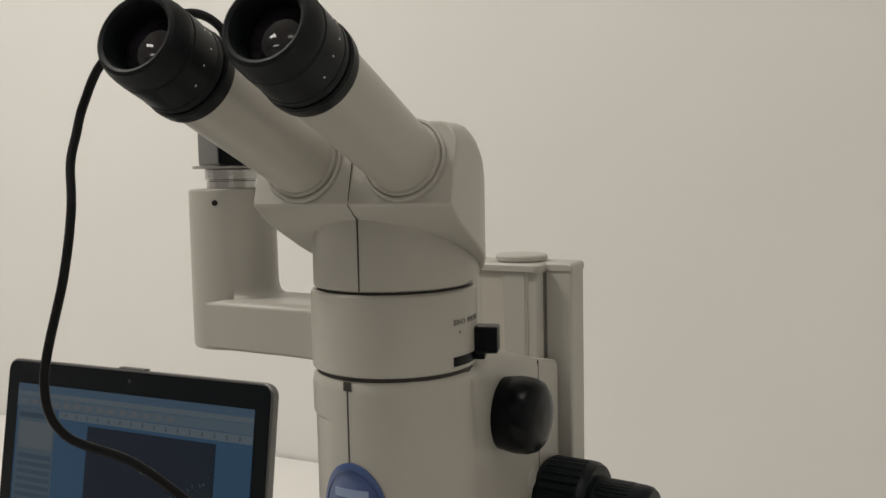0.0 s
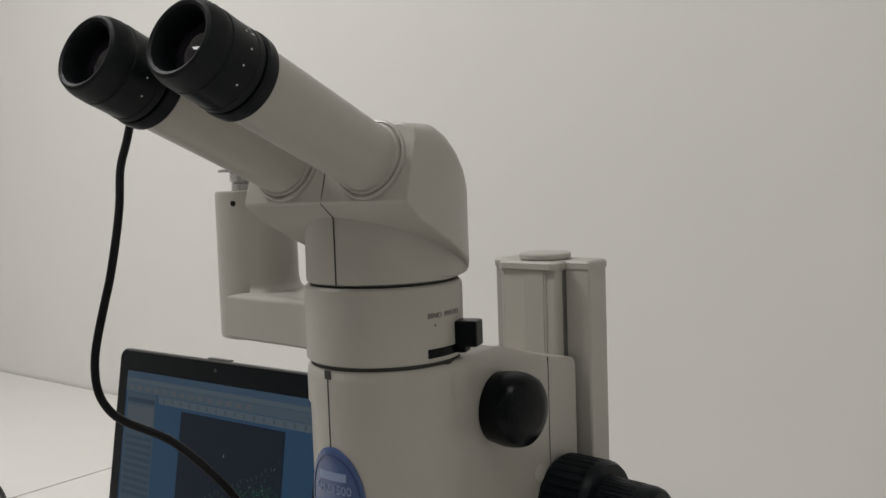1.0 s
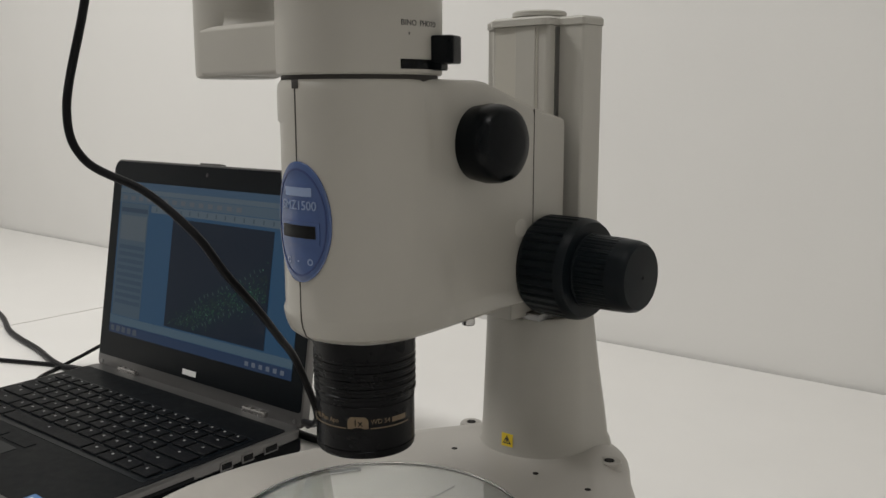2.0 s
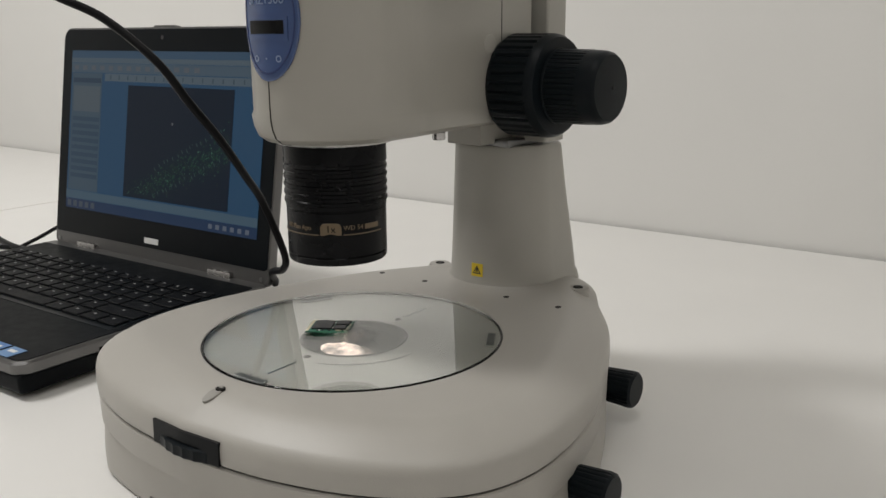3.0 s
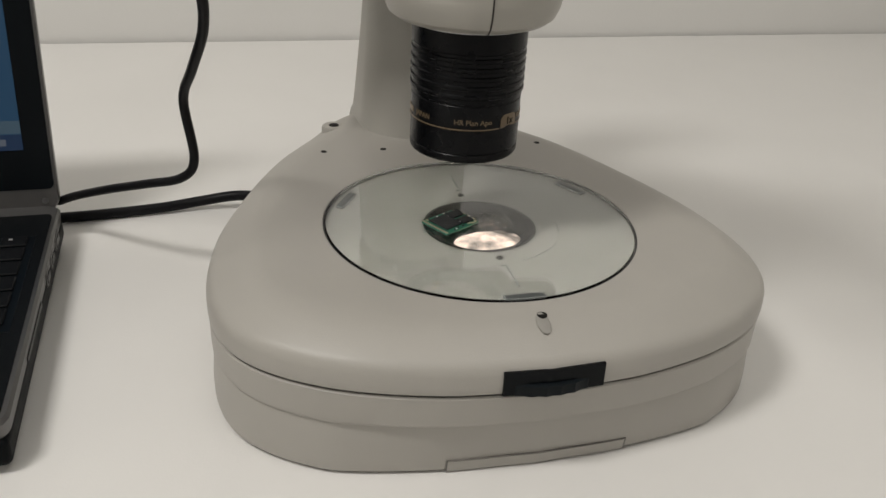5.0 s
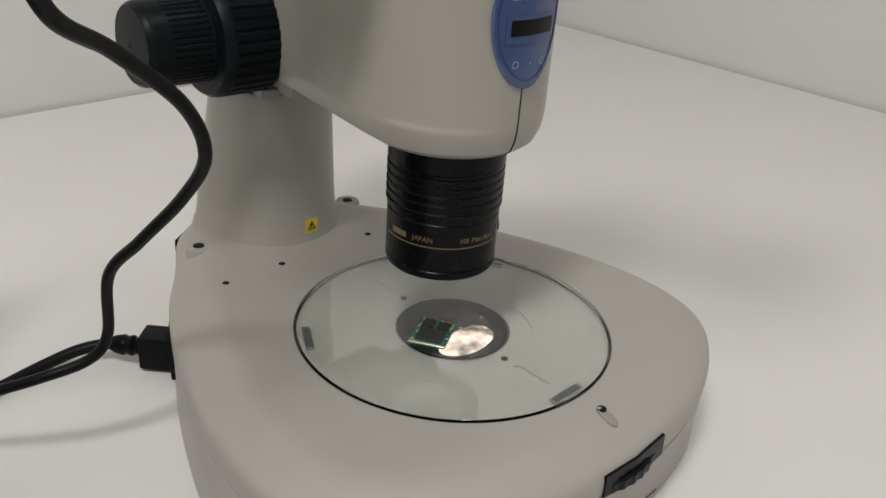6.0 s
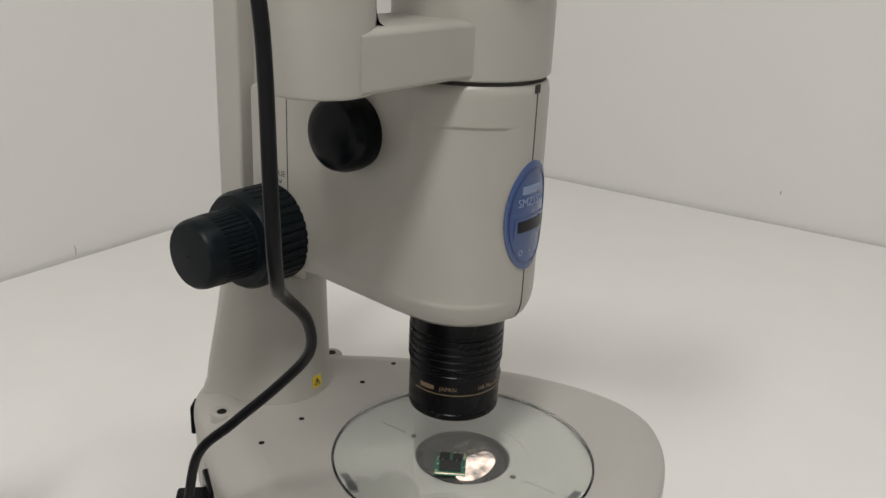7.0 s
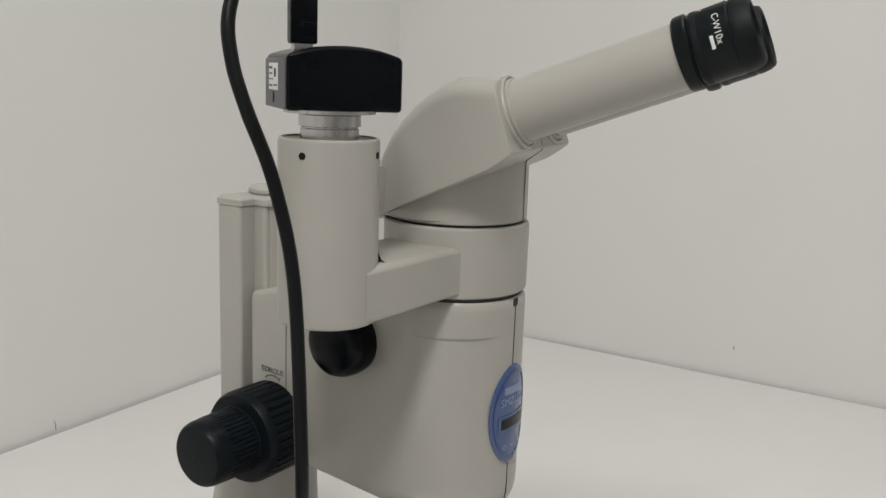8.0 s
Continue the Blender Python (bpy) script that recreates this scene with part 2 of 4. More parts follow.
# ---- the microscope ----
AX, AY = -.013, .0025          # the optical axis
BODY = pose(AX, AY, 0, 0, 0, -3.5)
HEAD = pose(AX, AY, -.002, 0, 0, 6.4)
GZ = .84                       # the top of the base
scope = thing("stereo_microscope", pose(0, .03, TZ), "cream stereo microscope with a wide rounded base on the white table", "microscope")

HALF = [(0, -.1325), (.055, -.1275), (.108, -.1105), (.145, -.081), (.1588, -.038), (.1535, .02), (.134, .08), (.109, .135), (.0805, .178), (.058, .214), (.03, .234)]
right = spline([(x, y, 0) for x, y in HALF] + [(0, .238, 0)], 10)
ring0 = [(p.x, p.y) for p in right] + [(-p.x, p.y) for p in right[-2:0:-1]]
NB = len(ring0)


def inset(d, z, ring=ring0):
    out = []
    for i, (x, y) in enumerate(ring):
        (ax, ay), (bx, by) = ring[i - 1], ring[(i + 1) % len(ring)]
        l = math.hypot(bx - ax, by - ay)
        out.append(Vector((x - d * (by - ay) / l, y + d * (bx - ax) / l, z)))
    return out


def round_hole(r, z):
    return [Vector((r * math.cos(a), r * math.sin(a), z)) for a in (math.atan2(y, x) for x, y in ring0)]


# base lamp; noise breaks its glow into patches that imitate glints
LAMP = glowing("warm_lamp", (1.0, .80, .68), .9)
_n = LAMP.node_tree
_t = _n.nodes.new("ShaderNodeTexNoise")
_t.inputs["Scale"].default_value, _t.inputs["Detail"].default_value = 85, 3
_c = _n.nodes.new("ShaderNodeTexCoord")
_n.links.new(_c.outputs["Object"], _t.inputs["Vector"])
_r = _n.nodes.new("ShaderNodeMapRange")
_r.inputs["From Min"].default_value, _r.inputs["From Max"].default_value, _r.inputs["To Min"].default_value, _r.inputs["To Max"].default_value = .36, .66, .12, 1.7
_n.links.new(_t.outputs["Fac"], _r.inputs["Value"])
_n.links.new(_r.outputs["Result"], _n.nodes["Principled BSDF"].inputs["Emission Strength"])

# lower housing, dark parting line, top cover with the round opening


def foot(d, z, flat):
    """An outline of the lower housing whose front is pulled in and straightened by flat."""
    pts = inset(d, z)
    for p in pts:
        if p.y < 0:
            p.y += flat * max(0.0, 1 - (p.x / .105) ** 2) * min(1.0, -p.y / .08) + flat * .05
    return pts


part("lower_housing", loft([foot(d, z, f) for d, z, f in ((.0030, TZ + .0005, .0085), (.0008, .7622, .0082), (.0007, .770, .0070), (.0016, .784, .0045), (.0029, .7908, .0029), (.0010, .7938, .0012), (.0009, .803, .0005), (.0006, .8105, 0), (.0015, .8115, 0))]), CREAM_BASE, scope)
part("parting_line", loft([inset(.0025, .8112), inset(.0025, .8133)], False, False), SEAM, scope)
cover = [inset(d, z) for d, z in ((.0012, .8128), (.0002, .8138), (0, .8180), (.0002, .8232), (.0010, .8262), (.0026, .8285), (.0050, .8303), (.0100, .8331), (.0155, .8360), (.0200, .8380), (.0240, .8391), (.0285, .8397), (.0320, GZ))]
cover += [round_hole(r, z) for r, z in ((.0932, GZ), (.0925, GZ - .0005), (.0925, .833))]
cover_bm = loft(cover, False, False)
part("top_cover", cover_bm, CREAM_BASE, scope, angle=50)
part("gap_ring", lathe([(.0926, .8352), (.0926, .8392), (.0917, .8392), (.0917, .8352)], 96, None, False), material("ring_gap", (.05, .05, .047), .7), scope)
part("inner_plate", lathe([(.0924, .826), (.0924, .8345), (.037, .8345), (.0362, .8341), (.0330, .8342), (.0315, .827)], 96), INNER, scope)
gl = part("stage_glass", lathe([(.0909, .8362), (.0913, .8366), (.0913, .8398), (.0909, .8403)], 128), GLASS, scope, "round clear glass stage plate")
gl.visible_shadow = False
dish = part("condenser_well", lathe([(.0336, .8346), (.0318, .8347), (.0308, .8325), (.0285, .8300), (.0200, .8285), (0, .8285)], 64, None, False), DISH, scope, "dark round well under the glass")
lit = lathe([(.0160, .8285), (.0155, .8294), (.0125, .8302), (.0080, .8306), (0, .8307)], 48)
# squashed and set forward, so that the glow imitates the condenser lens's reflection
for v in lit.verts:
    v.co = Vector((.003 + v.co.x * 1.30, -.0095 + v.co.y * .68, v.co.z + .0006 * noise.noise(v.co * 210)))
part("lamp_lens", lit, LAMP, dish, "lit warm lamp lens, its glow shaped like a reflection")
for a in (-90, 30, 150):
    part("stage_tab", rbox(.0225, .0052, .0012, .0004, 1, pose(0, 0, .8350, 0, 0, 0) @ Matrix.Rotation(radians(a + 90), 4, "Z") @ pose(0, -.0850, 0)), TAB, scope, "grey locating pad")
for sy in (.043, -.041):
    part("screw", lathe([(.0021, .8343), (.0021, .8349), (.0012, .8351), (.0012, .8346), (0, .8346)], 20, pose(0, sy, 0)), HOLE, scope)
part("arc_mark", tube([Vector((.047 * math.cos(a), .047 * math.sin(a), .8347)) for a in [radians(-75 + 2.5 * k) for k in range(30)]], .00025, 6), TAB, scope)
for s in (-1, 1):
    part("guide_slot", tube([Vector((-.002, s * .050, .8347)), Vector((.0005, s * .0505, .8347)), Vector((.001, s * .052, .8347)), Vector((.001, s * .073, .8347))], .00055, 6), TAB, scope)


def screw_hole(x, y, z, r=.0022):
    part("screw_hole", lathe([(r * 1.25, z - .0005), (r * 1.25, z + .0002), (r * .95, z + .0002), (r * .8, z + .0001), (0, z + .0001)], 20, pose(x, y, 0)), HOLE, scope, "small dark recessed screw")


for x in (-.0775, -.036, .036, .0775):
    screw_hole(x, .120, GZ, .0017)
for s in (-1, 1):
    part("lug", lathe([(.0094, .826), (.0090, .8368), (.0082, .8383), (.0040, .8385), (.0036, .8370), (0, .8370)], 28, pose(s * .063, .176, 0)), CREAM_BASE, scope)
    part("lug_screw", lathe([(.0036, .8380), (.0034, .8388), (0, .8388)], 20, pose(s * .063, .176, 0)), HOLE, scope)

# the finger slot and the wheel in front
# the scoop's shading is put into a darker cream disc, nothing is hollowed out
slot = lathe([(.0040, -.002), (.0040, -.0001), (.0034, .0003), (0, .0003)], 28, Matrix.Translation((.0005, -.1115, .8389)) @ Matrix.Rotation(radians(16), 4, "X") @ Matrix.Diagonal((.85, 1.75, 1, 1)))
part("finger_slot", slot, material("slot_shadow", (.30, .288, .262), .6), scope)
part("slot_hole", lathe([(.0026, GZ - .002), (.0026, GZ + .0002), (0, GZ + .0002)], 20, pose(.0012, -.1068, .0004)), HOLE, scope)
teeth = 90
wrings = []
for z, q in ((.8120, .985), (.8128, 1), (.8182, 1), (.8190, .985)):
    wrings.append([((.052 + (.0007 if k % 2 else 0)) * q * math.sin(2 * math.pi * k / teeth), -.0825 - (.0528 + (.0007 if k % 2 else 0)) * q * math.cos(2 * math.pi * k / teeth), z) for k in range(teeth)])
part("dimmer_wheel", loft(wrings), KNOB, scope, "black toothed dimmer wheel", angle=25)


def front_strip(x0, x1, z0, z1, d0, d1, n=14):
    """A thin strip that follows the curved front; d0 and d1: how far in it lies at its foot and top."""
    f = [p for p in right if p.x < .12]
    rows = []
    for z, d, back in ((z0, d0, 0), (z1, d1, 0), (z1, d1, .002), (z0, d0, .002)):
        row = []
        for k in range(n + 1):
            x = x0 + (x1 - x0) * k / n
            y = next(a.y + (b.y - a.y) * (abs(x) - a.x) / (b.x - a.x) for a, b in zip(f, f[1:]) if a.x <= abs(x) <= b.x)
            row.append(Vector((x, y + d - .0006 - (d - .0012) * .9 * (x / .105) ** 2 * (d > .003) + back, z)))
        rows.append(row)
    return loft([[r[k] for r in rows] for k in range(n + 1)])


part("wheel_opening", front_strip(-.0245, .0270, .8130, .8258, -.0006, -.0002), BLACK, scope)
part("front_panel", front_strip(-.0465, .0495, .7612, .7682, .0093, .0079), CREAM_BASE, scope, "plain panel let into the front")
part("panel_line", front_strip(-.0470, .0500, .7682, .7687, .0078, .0077), FAINT, scope)
part("panel_line", front_strip(-.0474, -.0466, .7612, .7687, .0093, .0077, 2), FAINT, scope)
part("panel_line", front_strip(.0496, .0504, .7612, .7687, .0093, .0077, 2), FAINT, scope)


def along_x(bm, x, y, z, flip=1):
    bm.transform(pose(x, y, z, 0, 90 * flip, 0))
    return bm


def ribbed(r, prof, n, depth, flat=1):
    """A turned knob round z with n grooves; prof rows: radius factor, height, groove share."""
    rings = []
    k = n * 4
    for q, z, g in prof:
        rings.append([(lambda rr, a: (rr * math.cos(a), rr * math.sin(a), z))(r * q - (depth * g if i % 4 == 0 else 0), 2 * math.pi * i / k) for i in range(k)])
    return loft(rings)


for ky in (.0025, .142):
    kx = .1000 if ky > .05 else .1495
    kp = part("side_knob", along_x(ribbed(.0128, ((.86, 0, 0), (.90, .003, .3), (.93, .009, 1), (.97, .018, 1), (1, .0230, 1), (.97, .0258, .4), (.85, .0272, 0)), 22, .0006), kx, ky, .7838), KNOB, scope, "black ribbed light control knob")

# the power inlet with its plug
part("power_inlet", rbox(.032, .007, .037, .0012, 2, Matrix.Translation((-.0945, .1565, .7660)) @ Matrix.Rotation(radians(57), 4, "Z")), BLACK, scope, "black power inlet")
part("rocker_switch", rbox(.016, .006, .024, .0012, 2, Matrix.Translation((-.050, .2205, .800)) @ Matrix.Rotation(radians(35), 4, "Z")), BLACK, scope, "black switch at the rear")


def rrect(hx0, hx1, y0, y1, rf, rb, z, n=8, cx=0.0):
    """A rounded rectangle, anticlockwise; rf and rb round the front and back corners."""
    pts = []
    for px, py, r, a0 in ((hx1 - rf, y0 + rf, rf, -90), (hx1 - rb, y1 - rb, rb, 0), (hx0 + rb, y1 - rb, rb, 90), (hx0 + rf, y0 + rf, rf, 180)):
        for k in range(n + 1):
            a = radians(a0 + 90 * k / n)
            pts.append(Vector((cx + px + r * math.cos(a), py + r * math.sin(a), z)))
    return pts


# column
col = []
for z, w, f, b, fl in ((.834, .0450, .1340, .2235, .0), (.8395, .0440, .1350, .2225, 0), (.843, .0425, .1365, .2215, 0), (.86, .0412, .1372, .2195, 0), (.90, .0394, .1385, .2105, 0), (.936, .0382, .1395, .2035, 0), (.9405, .0378, .1398, .203, 0), (.942, .0365, .141, .2015, 0)):
    col.append(rrect(-w, w, f, b, w - .0015, .013, z, 12, -.001))
column = part("column", loft(col), CREAM_COL, scope)
lab = part("warning_label", plate(.0098, .0098, .0003), YELLOW, column, "yellow warning label", pose(0, .1369, .8505, 88, 0, 0))
tri_bm = bmesh.new()
tri_o, tri_i = [[(q * math.sin(radians(120 * k)), q * math.cos(radians(120 * k)) - .0006, h) for k in range(3)] for q, h in ((.0042, .0006), (.0028, .0006))]
tv = [tri_bm.verts.new(p) for p in tri_o + tri_i]
for k in range(3):
    tri_bm.faces.new((tv[k], tv[(k + 1) % 3], tv[3 + (k + 1) % 3], tv[3 + k]))
part("warning_triangle", join(tri_bm, plate(.001, .0028, .0006)), DARK_INK, lab, "", pose(0, .1369, .8505, 88, 0, 0))

# rack column
part("column_collar", rbox(.054, .046, .0055, .001, 2, BODY @ pose(0, .165, .9415)), STEEL, scope, "bare metal collar on the column")
part("column_foot", rbox(.03, .04, .02, .001, 2, BODY @ pose(.0, .145, .944)), CREAM_COL, scope)
rack = part("rack_column", loft([rrect(-.0395, .0445, .1625, .1880, .002, .004, z) for z in (.945, 1.1470)]), CREAM_COL, scope, "", BODY)
part("rail", loft([rrect(-.0260, .0245, .1505, .1630, .003, .001, z) for z in (.96, 1.1470)]), CREAM_COL, rack, "", BODY)
part("rail_recess", rbox(.037, .0014, .19, .0003, 1, BODY @ pose(-.003, .1504, .957)), material("recess_cream", (.44, .42, .37), .5, grain=.02), rack)
part("rail_strip", rbox(.017, .0016, .190, .0003, 1, BODY @ pose(.0055, .1498, .957)), CREAM_COL, rack)
# narrow dark box drawn in place of the shade in the gap beside the rail
part("rail_shadow_gap", rbox(.0012, .0045, .186, 0, 1, BODY @ pose(.0246, .1602, .960)), STEEL, rack)
cap = join(loft([rrect(-.0402 + d, .0452 - d, .1618 + d, .1887 - d, .002, .004, z) for z, d in ((1.1472, 0), (1.1515, 0), (1.1530, .0014))]),
           loft([rrect(-.0270 + d, .0255 - d, .1475 + d, .1640 - d, .006, .001, z) for z, d in ((1.1472, 0), (1.1515, 0), (1.15295, .0014))]))
part("column_cap", cap, CREAM_COL, rack, "", BODY)
part("cap_disc", lathe([(.0178, 1.1529), (.0178, 1.1539), (.0192, 1.1542), (.0192, 1.1570), (.018, 1.1580)], 48, BODY @ pose(.002, .170, 0)), CREAM_COL, rack)
part("lock_screw", lathe([(.007, 0), (.007, .008), (.006, .009)], 24, BODY @ pose(-.010, .187, 1.06, -90, 0, 0)), BLACK, rack)


# zoom body
def body_ring(d, f):
    """The plan of the zoom body, shrunk by d; f runs from its flat underside to its sloping top."""
    pts = []
    r = .0478 - d
    lift = max(0, min(1, (f - .108) / .018)) * max(0, min(1, (.846 - f) / .012))

    def scoop(a):
        return lift * max(0, min(1, (a - .30) / .15)) * max(0, min(1, (1.60 - a) / .35))

    half = [(r * math.sin(a), -r * math.cos(a)) for a in [radians(5 * k) for k in range(18)]]
    dent = [1 - .0013 * scoop(radians(5 * k)) / r for k in range(18)]
    tab = ((0, .0478), (.022, .0468), (.045, .0447), (.070, .0420), (.092, .0397), (.1175, .0375))
    for y in [.003 * k for k in range(1, 20)] + [.065, .072, .080, .092, .108, .1175]:
        w = next(a[1] + (b[1] - a[1]) * (y - a[0]) / (b[0] - a[0]) for a, b in zip(tab, tab[1:]) if a[0] <= y <= b[0])
        q = min(1, max(0, (y - (.030 - .030 * f)) / .007))
        half.append((w - d - .0017 * q * q * (3 - 2 * q) * max(0, 1 - y / .105) * min(1, f * 8), y))
    half += [(.0374 - d, .1185), (.0371 - d, .130), (.0369 - d, .145), (.0368 - d, .1535), (.0355 - d, .1550), (.018, .1552)]
    worn = [(x * q, y * q) for (x, y), q in zip(half, dent)] + half[18:]
    for x, y in half + [(0, .1552)] + [(-x, y) for x, y in worn[:0:-1]]:
        top = 1.1085 if y < .062 else 1.1085 - (y - .062) * .283
        if y > .1185:
            top = 1.0925 - (y - .1185) * .22
        pts.append(Vector((x, y, .9597 + (top - .9597) * f)))
    return pts


prof = [(.016, 0), (.0075, .008), (.0035, .028), (.0012, .065), (.0003, .100), (.0002, .109), (.0002, .116), (.0001, .126), (0, .15), (0, .45), (0, .75), (0, .834), (0, .840), (0, .846), (0, .90), (0, .955), (.0006, .982), (.0022, .996), (.005, 1)]
body = part("zoom_body", loft([body_ring(d, f) for d, f in prof]), CREAM, scope, "", BODY, 30)
part("front_seam", wrap(plate(.0008, .125, .0003), .0477, 0, 1.0425), SEAM, body, "", BODY)
part("front_seam", tube([Vector(q) for q in ((0, -.0478, .9840), (0, -.0477, .9745), (0, -.0468, .9695), (0, -.0447, .9642), (0, -.0405, .9609), (0, -.0340, .9597))], .0004, 6), SEAM, body, "", BODY)
part("seam_notch", wrap(plate(.0052, .0050, .0003, 2, 1), .0476, 0, 1.1055), SEAM, body, "", BODY)
for s in (-1, 1):
    part("side_seam", rbox(.0006, .0007, .128, 0, 1, BODY @ pose(s * .0373, .1184, .963)), SEAM, body)
part("under_screw", lathe([(.0035, .9555), (.0042, .9565), (.0042, .9602)], 20, BODY @ pose(.030, .062, 0)), METAL, body)
part("round_button", lathe([(.0062, 0), (.0062, .0006), (.0052, .0012)], 32, BODY @ pose(.0385, .1035, 1.0140, 0, 90, 0)), CREAM_COL, body)

# badge on the front
def badge_disc(sx, sz, d, cz=0.0):
    rings = []
    for q, h in ((1.0, 0), (1.0, d * .6), (.965, d), (.7, d), (.35, d), (.03, d)):
        rings.append([(q * sx * math.cos(2 * math.pi * k / 56), q * sz * math.sin(2 * math.pi * k / 56) + cz, h) for k in range(56)])
    return loft(rings)


BR = .0478
badge = part("badge", wrap(badge_disc(.0218, .0338, .0016), BR, .03, 1.0300), BADGE, body, "glossy blue oval badge with a small display", BODY)
part("badge_rim", wrap(loft([[(q * .0218 * math.cos(2 * math.pi * k / 56), q * .0338 * math.sin(2 * math.pi * k / 56), h) for k in range(56)] for q, h in ((.86, .0015), (.86, .0020), (.89, .0020), (.89, .0015))], False, False), BR, .03, 1.0300), BADGE_RIM, badge, "", BODY)
frame_bm = wrap(join(plate(.030, .0125, .0022, 8, 2)), BR, .03, 1.0245)
part("display_surround", frame_bm, BADGE, badge, "", BODY)
part("display", wrap(plate(.0255, .0070, .0025, 8, 1), BR, .03, 1.0252), material("dark_display", (.004, .0045, .005), .2, spec=.25), badge, "dark numeric display", BODY)
part("model_name", wrap(text_bm("SMZ1500", .0072), BR + .0018, .03, 1.0395), BADGE_INK, badge, "pale model lettering", BODY)
part("logo_bar", wrap(plate(.0215, .0048, .0004, 6, 1), BR + .0016, .03, 1.0472), BADGE_INK, badge, "pale logo bar", BODY)
for a, r in ((-.0085, .0019), (0, .0006), (.0085, .0019)):
    part("badge_button", wrap(loft([[(a + q * r * math.cos(2 * math.pi * k / 20), q * r * math.sin(2 * math.pi * k / 20), .0018) for k in range(20)] for q in (1, .62)] if r > .001 else [[(a + q * r * math.cos(2 * math.pi * k / 12), q * r * math.sin(2 * math.pi * k / 12), .0019) for k in range(12)] for q in (1, .1)], False, False), BR, .03, 1.0085), BADGE_INK, badge, "", BODY)

# knobs on both sides
for s in (-1, 1):
    zk = part("zoom_knob", lathe([(.0215, -.006), (.0228, .004), (.0236, .010), (.0231, .017), (.0214, .0218), (.0184, .0243), (.012, .0254), (0, .0257)], 56, BODY @ pose(s * .0415 + (.002 if s > 0 else .0006), .053 + (.002 if s > 0 else -.0012), 1.0712, 0, 90 * s, 0)), BLACK, scope, "rounded black zoom knob")
    part("knob_collar", lathe([(.0245, -.004), (.0245, -.0005), (.0238, .0008), (.021, .0008)], 48, BODY @ pose(s * .0415, .053, 1.0712, 0, 90 * s, 0)), CREAM, zk)
    if s > 0:
        part("zoom_scale", wrap(text_bm("0.75", .0045, .0001), .0231, 0, .0065), WHITE_INK, zk, "", BODY @ pose(.0415, .053, 1.0712, 0, 90, 0) @ pose(0, 0, 0, 0, 0, 150))
    fk = BODY @ pose(s * .0372 + (0 if s > 0 else .0032), .1315, .9868, 0, 90 * s, 0)
    ck = part("coarse_focus_knob", ribbed(.0338, ((.93, 0, 0), (.965, .0015, 0), (1, .004, 0), (1, .0045, 1), (1, .031, 1), (1, .0315, 0), (.985, .0345, 0), (.93, .0375, 0), (.70, .0385, 0)), 34, .0012), KNOB, scope, "black ribbed coarse focus knob", fk, 30)
    fn = ribbed(.0240, ((1.02, .036, 0), (1.02, .0395, 0), (1, .0400, 1), (.985, .062, 1), (.98, .0625, 0), (.965, .0700, 0), (.93, .0735, 0), (.86, .0755, 0), (.1, .0765, 0)), 44, .0007)
    part("fine_focus_knob", fn, KNOB, ck, "smaller black fine focus knob", fk, 30)
    part("centre_dimple", lathe([(.0012, .0763), (.0012, .0768), (0, .0768)], 12, fk), BLACK, ck)
    part("knob_hub", lathe([(.022, -.006), (.022, .002)], 32, fk), METAL, ck)

# lettering on the mount
part("torque_word", text_bm("TORQUE", .0058), DARK_INK, body, "", BODY @ pose(-.0372, .1325, 1.0283, 90, 0, -90))
arc = [Vector((-.0372, .1325 + .009 * math.cos(a) * 1.05, 1.0168 + .008 * math.sin(a))) for a in [radians(40 + 5 * k) for k in range(21)]]
part("torque_arrow", join(tube(arc, .0004, 6), tube([arc[-1], arc[-1] + Vector((0, -.0004, .0026))], .0004, 6)), DARK_INK, body, "", BODY)

# objective
OB = pose(AX, AY, 0)
rings = [(.0, .8925), (.0225, .8915), (.0235, .8880), (.0294, .8884), (.0301, .8896), (.0302, .8925), (.0297, .8930), (.0302, .8936), (.0302, .9196), (.0297, .9201), (.0297, .9206), (.0304, .9211)]
for k in range(5):
    zr = .9236 + .0048 * k
    rings += [(.0305, zr), (.0312, zr + .0006), (.0312, zr + .0022), (.0305, zr + .0028)]
obj = part("objective", lathe(rings + [(.0306, .9470), (.0311, .9478), (.0311, .9610)], 96, OB), ANODIZED, scope, "black ribbed objective lens", angle=25)
part("front_lens", lathe([(.0, .8888), (.012, .8896), (.0215, .8912), (.0225, .8925)], 48, OB), MIRROR, obj, "bright glass front lens")
part("mount_ring", lathe([(.033, .9585), (.0345, .9590), (.0345, .9612)], 64, OB), METAL, obj, "bare metal ring above the barrel")
ZT = .9108
pl = part("magnification_plate", wrap(loft([[Vector((v.x * q, v.y * q, h)) for v in rrect(-.0062, .0062, -.0036, .0036, .0004, .0030, 0, 4)] for q, h in ((1, 0), (1, .00035), (.7, .00035), (.4, .00035), (.05, .00035))]), .0302, .62, ZT), GOLD_INK, obj, "gold plate", OB)
part("magnification", wrap(text_bm("1x", .0058), .0307, .62, ZT), BLACK, pl, "", OB)
for body_text, a in (("HR Plan Apo", -.12), ("WD 54", 1.07), ("JAPAN", -1.13)):
    part("lens_lettering", wrap(text_bm(body_text, .0040), .0303, a, ZT + .0005), GOLD_INK, obj, "", OB)
part("logo_bar", wrap(plate(.0105, .0030, .0003, 6, 1), .0303, 1.48, ZT + .0005), GOLD_INK, obj, "", OB)
part("logo_bar", wrap(plate(.0105, .0030, .0003, 6, 1), .0303, -1.62, ZT + .0005), GOLD_INK, obj, "", OB)
